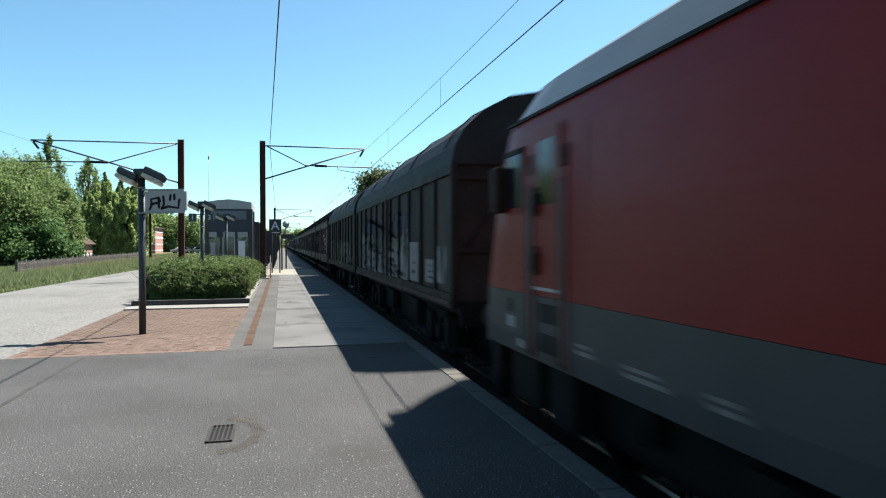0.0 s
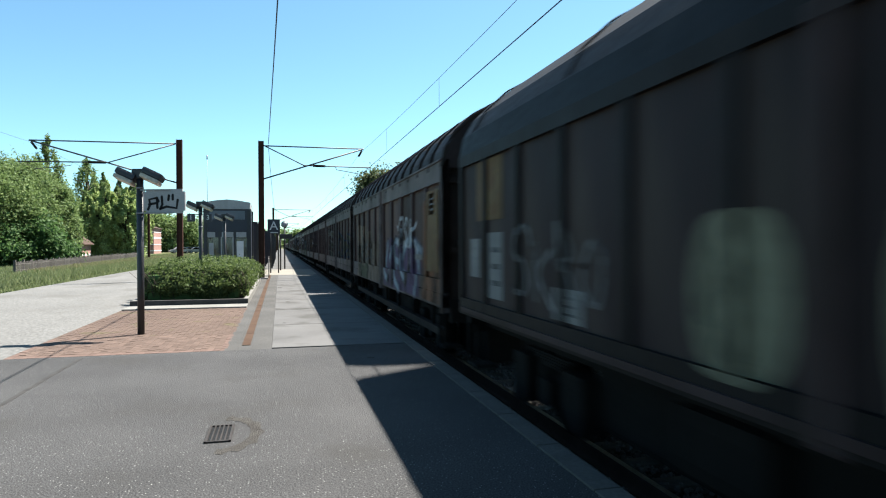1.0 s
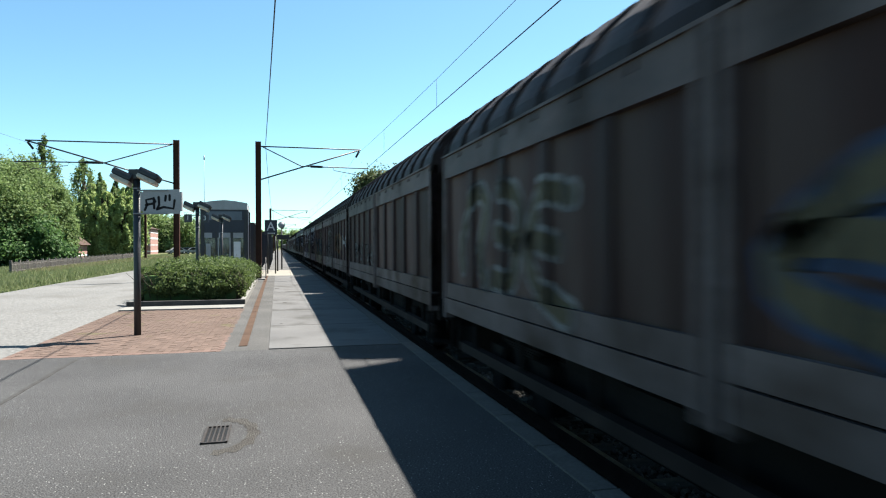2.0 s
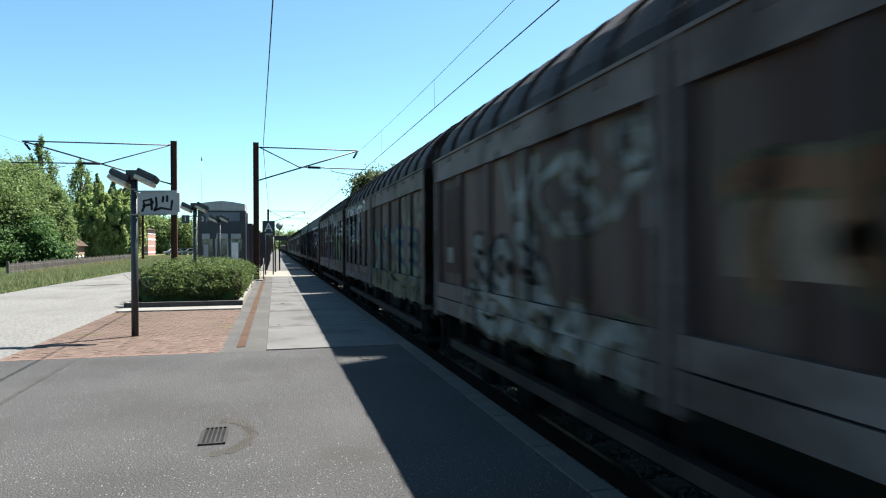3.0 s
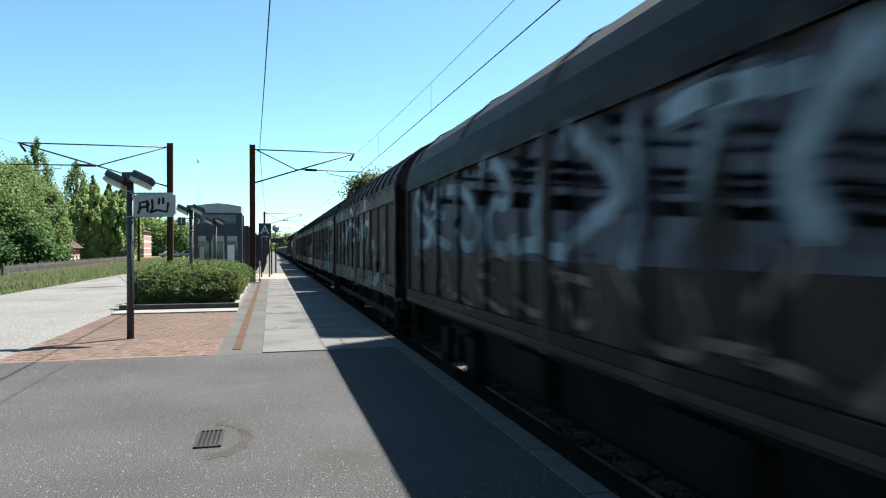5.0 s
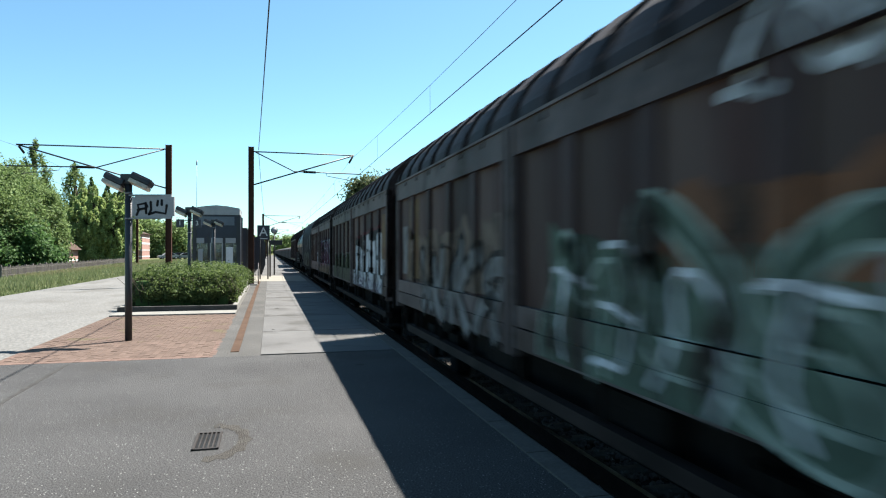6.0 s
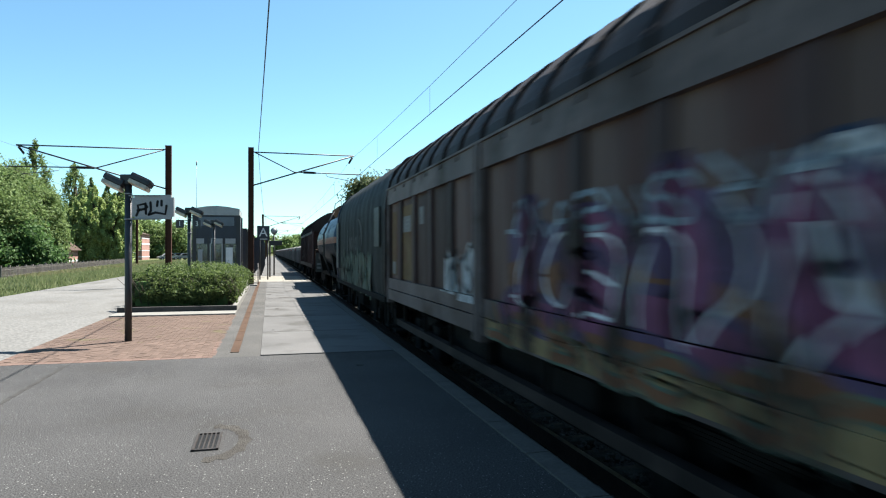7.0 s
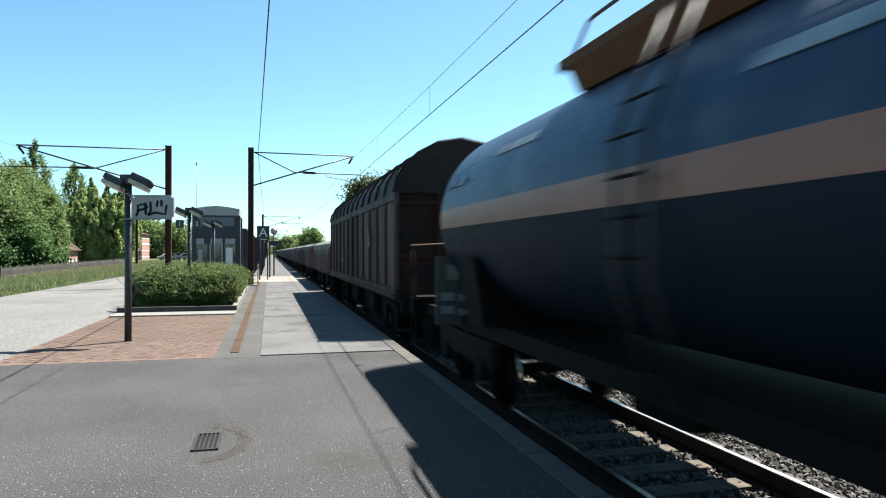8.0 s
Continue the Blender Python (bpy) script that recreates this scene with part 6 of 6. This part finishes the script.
def tank_wagon(y, half):
    ob = thing("tank_wagon", "blue tank wagon with a peach stripe and dark underside", "tank wagon", pose(TRACK, y, RAIL), "wagons of the train")
    running_gear(ob, half, (-half + 1.3, -half + 3.1, half - 3.5, half - 1.7), boxed=False)
    zc, r, hl, mid, lad0 = 2.56, 1.37, 4.72, -0.4, -1.4
    # shell in three bands of rings, with domed ends
    sides, rows = 64, []
    ring_y = [(mid + q, e) for q, e in [(-hl - 0.32, 0.25), (-hl - 0.30, 0.5), (-hl - 0.22, 0.75), (-hl - 0.1, 0.92), (-hl, 0.985), (-hl + 0.15, 1.0), (0, 1.0), (hl - 0.15, 1.0), (hl, 0.985), (hl + 0.1, 0.92), (hl + 0.22, 0.75), (hl + 0.30, 0.5), (hl + 0.32, 0.25)]]

    def band(name, mat, test, label):
        bm = bmesh.new()
        pt = [[bm.verts.new((math.cos(k * math.tau / sides) * r * s, yy, zc + math.sin(k * math.tau / sides) * r * s)) for k in range(sides)] for yy, s in ring_y]
        for r0, r1 in zip(pt, pt[1:]):
            for k in range(sides):
                m = math.sin((k + 0.5) * math.tau / sides) * r
                if test(m):
                    bm.faces.new((r0[k], r0[(k + 1) % sides], r1[(k + 1) % sides], r1[k]))
        for p in (pt[0], pt[-1]):
            s = [v for k, v in enumerate(p) if test(math.sin((k + 0.5) * math.tau / sides) * r)]
            if len(s) > 2:
                bm.faces.new(s)
        loose = [v for v in bm.verts if not v.link_faces]
        bmesh.ops.delete(bm, geom=loose, context="VERTS")
        return part(name, bm, mat, ob, label, True)

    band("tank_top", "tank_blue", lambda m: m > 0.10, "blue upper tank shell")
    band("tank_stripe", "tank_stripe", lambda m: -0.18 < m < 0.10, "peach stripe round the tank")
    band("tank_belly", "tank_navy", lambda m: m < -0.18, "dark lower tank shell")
    for yy in (mid - hl * 0.72, mid + hl * 0.72):
        bm = bmesh.new()
        prism(bm, [(-1.2, 1.1), (1.2, 1.1), (1.35, 2.0), (0.9, 1.5), (-0.9, 1.5), (-1.35, 2.0)], yy - 0.35, yy + 0.35)
        part("saddle", bm, "under", ob)
    # walkway over the middle with its rails
    walkw = boxpart("walkway", (-0.85, 0.85, lad0 - 1.0, lad0 + 2.55, zc + r + 0.10, zc + r + 0.20), "walkway_orange", ob, "rust-orange walkway on top")
    bm = bmesh.new()
    prism(bm, [(-0.72, zc + 1.2), (-0.85, zc + r + 0.10), (0.85, zc + r + 0.10), (0.72, zc + 1.2)], lad0 - 0.8, lad0 + 2.3)
    part("walkway_skirt", bm, "walkway_orange", walkw)
    for x in (-0.75, 0.75):
        tubepart("walkway_rail", [(x, lad0 - 0.9, zc + r + 0.2), (x, lad0 - 0.8, zc + r + 0.5), (x, lad0 + 2.0, zc + r + 0.5), (x, lad0 + 2.45, zc + r + 0.2)], 0.02, "dark_paint", walkw)
    tubepart("dome", [(0, mid, zc + r - 0.1), (0, mid, zc + r + 0.3)], 0.32, "tank_blue", ob, sides=20)
    lad = tubepart("ladder_rail", [(-1.15, lad0 - 0.22, 1.0), (-1.46, lad0 - 0.22, 1.9), (-1.46, lad0 - 0.22, 2.9), (-1.0, lad0 - 0.22, zc + r)], 0.025, "dark_paint", ob)
    tubepart("ladder_rail", [(-1.15, lad0 + 0.22, 1.0), (-1.46, lad0 + 0.22, 1.9), (-1.46, lad0 + 0.22, 2.9), (-1.0, lad0 + 0.22, zc + r)], 0.025, "dark_paint", ob)
    for k in range(9):
        z = 1.2 + k * 0.28
        x = -1.52 if 1.9 <= z <= 2.9 else (-1.15 - 0.37 * (z - 1.0) / 0.9 if z < 1.9 else -1.52 + 0.52 * (z - 2.9) / 1.1)
        tubepart("ladder_rung", [(x, lad0 - 0.22, z), (x, lad0 + 0.22, z)], 0.015, "under", lad)
    # side boards and end platforms with hoops
    boxpart("data_board", (-1.46, -0.84, half - 2.55, half - 2.48, 0.98, 2.02), "board_grey", ob, "grey data board across the frame", 0.02)
    for k in range(2):
        boxpart("text_bar", (-1.40, -1.18, half - 2.555, half - 2.55, 1.15 + k * 0.20, 1.27 + k * 0.20), "plate_white", ob)
        boxpart("text_bar", (-1.12, -0.90, half - 2.555, half - 2.55, 1.12 + k * 0.22, 1.22 + k * 0.22), "plate_white", ob)
    boxpart("hazard_plate", (-1.30, -1.12, half - 2.556, half - 2.55, 1.66, 1.88), "plate_white", ob)
    boxpart("hazard_plate", (-0.98, -0.88, half - 2.556, half - 2.55, 1.76, 1.94), "white", ob)
    for e in (-1, 1):
        boxpart("end_platform", (-1.25, 1.25, e * half - 0.35, e * half + 0.1, 1.2, 1.26), "under", ob)
        for yy in (e * half - 0.3, e * half + 0.02):
            tubepart("end_hoop", [(-1.3, yy, 1.2), (-1.3, yy, 2.2), (-0.4, yy, 2.25), (-0.4, yy, 1.2)], 0.025, "rail_rust", ob)
    for k, (yy, w, z) in enumerate(((1.6, 1.3, zc + 0.75), (-3.2, 1.7, zc + 0.6), (3.6, 0.8, zc + 0.5))):
        a = math.asin((z - zc) / r)
        bm = bmesh.new()
        box(bm, -0.004, 0.004, -w / 2, w / 2, -0.06, 0.06)
        bm.transform(Matrix.Translation((-math.cos(a) * (r + 0.008), yy, z)) @ Matrix.Rotation(a, 4, "Y"))
        part("text_bar", bm, "spray_pale_blue", ob)
    return ob


run(tank_wagon(221.3, 6.7), 221.3)
w1 = run(ribbed_wagon(7.3, ("wagon_panel", "wagon_brown", "roof_sheet", "wagon_oxide"), "rust-brown ribbed sliding-wall wagon with a hooped roof", "wagons of the train", 12), 236.35)

bm = bmesh.new()
tube(bm, [(xa * 1.01, 0, za + 0.015) for xa, za in ROOF] + [(-xa * 1.01, 0, za + 0.015) for xa, za in reversed(ROOF[:-1])], 0.035, 6)
hoop_me = mesh_of("roof_hoop", bm, "roof_sheet")
for q in range(13):
    part("roof_hoop", hoop_me, "", w1).location.y = -7.26 + q * 1.21
scribble(w1, 3.0, 1.7, 1.0, 0.5, "grey", 241, x=-1.432, wide=0.06, n=2)
scribble(w1, -3.4, 2.2, 0.5, 0.5, "grey", 242, x=-1.432, wide=0.12, n=1)


def open_wagon(half, y):
    ob = thing("open_wagon", "low red open wagon with a grey covered load", "freight wagon", pose(TRACK, y, RAIL), "wagons of the train")
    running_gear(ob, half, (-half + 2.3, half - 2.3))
    boxpart("side_wall", (-1.40, -1.32, -half, half, 1.15, 1.95), "open_red", ob)
    boxpart("side_wall", (1.32, 1.40, -half, half, 1.15, 1.95), "open_red", ob)
    for e in (-1, 1):
        boxpart("end_board", tuple([-1.4, 1.4]) + tuple(sorted((e * half, e * half - 0.08))) + (1.15, 2.3), "open_red", ob)
    for k in range(9):
        yy = -half + 0.1 + k * (2 * half - 0.3) / 8
        boxpart("stake", (-1.46, -1.40, yy, yy + 0.1, 1.1, 2.2), "load_grey", ob)
    for k in range(4):
        y0 = -half + 0.2 + k * (2 * half - 0.4) / 4
        bm = bmesh.new()
        prism(bm, [(-1.3, 1.9), (1.3, 1.9), (1.3, 2.45), (1.0, 2.62), (0, 2.68), (-1.0, 2.62), (-1.3, 2.45)], y0 + 0.03, y0 + (2 * half - 0.4) / 4 - 0.03)
        part("covered_load", bm, "load_grey", ob, "grey sheeted load")
    return ob


ow = run(open_wagon(6.3, 250.9), 250.9)
for q in range(1, 19):
    place(ow, 250.9 + q * 13.9)


def locomotive(y_end):
    """Electric locomotive; y_end is the cab's foot, and the body reaches back from it."""
    ob = thing("electric_locomotive", "red electric locomotive with grey skirt and roof", "locomotive", pose(TRACK, y_end, RAIL), "")
    L = 18.5
    # side section from skirt to roof edge, then a nose that leans back
    def hull(name, mat, prof, lean0, label=""):
        bm = bmesh.new()
        full = prof + [(-x, z) for x, z in reversed(prof)]
        rows = []
        for yy, inset in ((0.0, 0.42), (-0.10, 0.22), (-0.45, 0.03), (-0.9, 0.0), (-L + 0.9, 0.0), (-L + 0.45, 0.03), (-L + 0.1, 0.22), (-L, 0.42)):
            near = yy > -2
            rows.append([bm.verts.new((x - math.copysign(min(abs(x), inset), x), yy + (-1 if near else 1) * max(0.0, z - 1.75) * lean0, z)) for x, z in full])
        k = len(full)
        for r0, r1 in zip(rows, rows[1:]):
            for i in range(k):
                bm.faces.new((r0[i], r0[(i + 1) % k], r1[(i + 1) % k], r1[i]))
        bm.faces.new(rows[0][::-1])
        bm.faces.new(rows[-1])
        return part(name, bm, mat, ob, label)

    hull("skirt", "loco_grey", [(1.47, 0.95), (1.49, 1.15), (1.49, 1.58)], 0.0, "grey lower skirt")
    hull("body", "loco_red", [(1.49, 1.584), (1.49, 2.4), (1.47, 3.1), (1.44, 3.36)], 0.45, "glossy red body side")
    hull("roof", "loco_roof", [(1.43, 3.364), (1.20, 3.75), (0.95, 3.92), (0.0, 3.95)], 0.5, "pale grey sloping roof edge")
    # side windows, door, hand rails, steps
    win = boxpart("cab_window", (-1.492, -1.40, -1.62, -1.22, 2.45, 3.02), "dark_glass", ob, "dark cab side window", 0.03)
    boxpart("window_frame", (-1.497, -1.47, -1.68, -1.62, 2.40, 3.06), "black", win)
    boxpart("window_frame", (-1.497, -1.47, -1.68, -1.16, 3.02, 3.07), "black", win)
    boxpart("mirror", (-1.62, -1.47, -1.20, -0.98, 2.42, 2.92), "wagon_oxide", ob, "dark red mirror housing", 0.04)
    door = boxpart("cab_door", (-1.500, -1.485, -2.62, -2.02, 1.62, 3.18), "loco_red", ob, "red cab door", 0.006)
    boxpart("door_window", (-1.503, -1.499, -2.50, -2.14, 2.45, 3.05), "dark_glass", door, "reflecting door window")
    boxpart("door_sill", (-1.503, -1.499, -2.62, -2.02, 1.64, 1.67), "pale_metal", door)
    # Black loops on the door paint the shade of its grip recesses.
    for z in (1.80, 2.36):
        tubepart("door_grip", [(-1.505, -2.10, z), (-1.53, -2.12, z + 0.05), (-1.53, -2.12, z + 0.19), (-1.505, -2.10, z + 0.24)], 0.04, "black", door, "black loop for the shade in a grip recess")
    for yy in (-1.95, -2.72):
        boxpart("door_pillar", (-1.512, -1.48, yy - 0.05, yy + 0.05, 0.98, 2.75), "rail_pink", ob, "pale red hand-rail channel", 0.01)
        boxpart("pillar_cap", (-1.51, -1.48, yy - 0.05, yy + 0.05, 2.76, 2.95), "black", ob)
        tubepart("hand_rail", [(-1.515, yy, 1.0), (-1.545, yy, 1.05), (-1.545, yy, 2.6), (-1.515, yy, 2.65)], 0.017, "loco_grey", ob)
    # Raised black plates put the shade of the step recesses into colour.
    for z in (1.06, 1.34):
        boxpart("step_recess", (-1.496, -1.40, -2.58, -2.12, z, z + 0.18), "black", ob, "black plate for the shade in a step recess", 0.01)
    for yy, z, w, hh, m in ((-1.25, 1.36, 0.12, 0.14, "black"), (-1.25, 1.20, 0.14, 0.12, "pale_metal"), (-1.55, 1.02, 0.12, 0.08, "pale_metal")):
        boxpart("service_plate", (-1.4945, -1.47, yy - w, yy, z, z + hh), m, ob)
    for yy, z, w in ((-2.95, 1.16, 0.3), (-3.75, 1.12, 0.55), (-4.75, 1.12, 0.3), (-6.2, 1.14, 0.3)):
        boxpart("text_bar", (-1.4935, -1.49, yy - w, yy, z, z + 0.035), "loco_roof", ob)
        boxpart("text_bar", (-1.4935, -1.49, yy - w * 0.8, yy, z + 0.06, z + 0.09), "loco_roof", ob)
    for yy in (-3.1, -6.6, -9.4, -12.2, -15.6):
        boxpart("panel_seam", (-1.4925, -1.488, yy - 0.012, yy, 1.6, 3.05), "black", ob)
    boxpart("cant_rail", (-1.470, -1.430, -L + 1.2, -1.2, 3.335, 3.365), "black", ob, "dark rain strip")
    boxpart("buffer_beam", (-1.3, 1.3, 0.0, 0.12, 0.85, 1.3), "loco_grey", ob)
    for x in (-0.875, 0.875):
        b = tubepart("buffer", [(x, 0.1, 1.04), (x, 0.5, 1.04)], 0.12, "under", ob, sides=14)
        tubepart("buffer_plate", [(x, 0.5, 1.04), (x, 0.58, 1.04)], 0.24, "rail_rust", b, sides=18)
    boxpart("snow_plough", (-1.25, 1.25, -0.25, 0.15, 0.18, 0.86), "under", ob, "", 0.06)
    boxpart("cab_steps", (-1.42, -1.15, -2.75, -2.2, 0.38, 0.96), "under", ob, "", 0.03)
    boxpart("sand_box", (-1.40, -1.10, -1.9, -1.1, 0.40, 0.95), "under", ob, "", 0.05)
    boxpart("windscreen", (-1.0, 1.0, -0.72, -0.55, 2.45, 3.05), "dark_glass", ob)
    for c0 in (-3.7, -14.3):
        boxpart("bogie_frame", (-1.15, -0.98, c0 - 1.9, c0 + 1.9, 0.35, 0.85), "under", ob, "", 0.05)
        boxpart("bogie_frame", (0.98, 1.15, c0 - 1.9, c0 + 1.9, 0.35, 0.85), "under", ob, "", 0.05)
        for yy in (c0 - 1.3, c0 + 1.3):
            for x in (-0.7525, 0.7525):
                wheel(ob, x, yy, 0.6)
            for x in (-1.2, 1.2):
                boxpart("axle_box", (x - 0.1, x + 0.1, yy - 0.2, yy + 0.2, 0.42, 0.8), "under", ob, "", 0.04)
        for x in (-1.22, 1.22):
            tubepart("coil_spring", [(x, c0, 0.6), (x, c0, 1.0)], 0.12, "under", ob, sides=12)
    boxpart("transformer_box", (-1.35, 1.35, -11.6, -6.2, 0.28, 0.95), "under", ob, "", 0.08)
    tubepart("pantograph_arm", [(0, -3.2, 3.95), (0, -4.4, 4.15), (0, -3.1, 4.3)], 0.04, "under", ob)
    boxpart("pantograph_head", (-0.8, 0.8, -3.2, -3.0, 4.3, 4.36), "under", ob)
    return ob


run(locomotive(8.1), 8.1)

# ---- brick paving ----
paving = thing("brick_paving", "weathered pink-brown brick paving on the platform", "brick paving", kind="structure")
boxpart("joint_bed", (-3.88, -0.855, 10.76, 18.05, -0.2, -0.006), "joint", paving, "sandy joints")
bm = bmesh.new()
box(bm, -0.047, 0.047, -0.098, 0.098, -0.05, 0.0, 0.004)
brick_me = mesh_of("brick", bm, "brick")
bm = bmesh.new()
box(bm, -0.047, 0.047, -0.098, 0.098, -0.05, 0.0, 0.004)
border_me = mesh_of("border_brick", bm, "brick_border")
bm = bmesh.new()
box(bm, -0.047, 0.047, -0.047, 0.047, -0.05, 0.0, 0.004)
half_me = mesh_of("half_brick", bm, "brick")
for c in range(1, 30, 2):
    ob = part("half_brick", half_me, "", paving)
    ob.location = (-3.82 + c * 0.0985, 11.0245, random.uniform(-0.002, 0.002))
rest_v, rest_f = [], []
count = 0
for r in range(35):
    y = 10.87 + r * 0.206
    for c in range(31):
        x = -3.82 + c * 0.0985
        yy = y + (0.103 if c % 2 else 0.0)
        border = r == 0 or c in (0, 30)
        if r == 0:
            yy = y
        if count < 300:
            ob = part("border_brick" if border else "brick", border_me if border else brick_me, "", paving)
            ob.location = (x, yy, random.uniform(-0.002, 0.002))
            ob.rotation_euler = (random.gauss(0, 0.012), random.gauss(0, 0.006), random.gauss(0, 0.01))
            count += 1
        else:
            k = len(rest_v)
            z = random.uniform(-0.002, 0.002)
            for dx, dy in ((-0.046, -0.097), (0.046, -0.097), (0.046, 0.097), (-0.046, 0.097)):
                rest_v.append((x + dx, yy + dy, -0.05))
                rest_v.append((x + dx * 0.95, yy + dy * 0.97, z))
            rest_f.append((k + 1, k + 3, k + 5, k + 7))
            for q in range(4):
                n2 = (q + 1) % 4
                rest_f.append((k + 2 * q, k + 2 * n2, k + 2 * n2 + 1, k + 2 * q + 1))
me = bpy.data.meshes.new("far_bricks")
me.from_pydata(rest_v, [], rest_f)
me.materials.append(M["brick"])
far = part("far_bricks", me, "", paving)
tagged(far, "weathered bricks further along", kind="stuff")


def motions():
    for ob, y in MOVING:
        walk(ob, [(t, pose(TRACK, y - SPEED * t, RAIL)) for t in (0.0, 2.0, 4.0, 6.0, 8.0)])


motions()
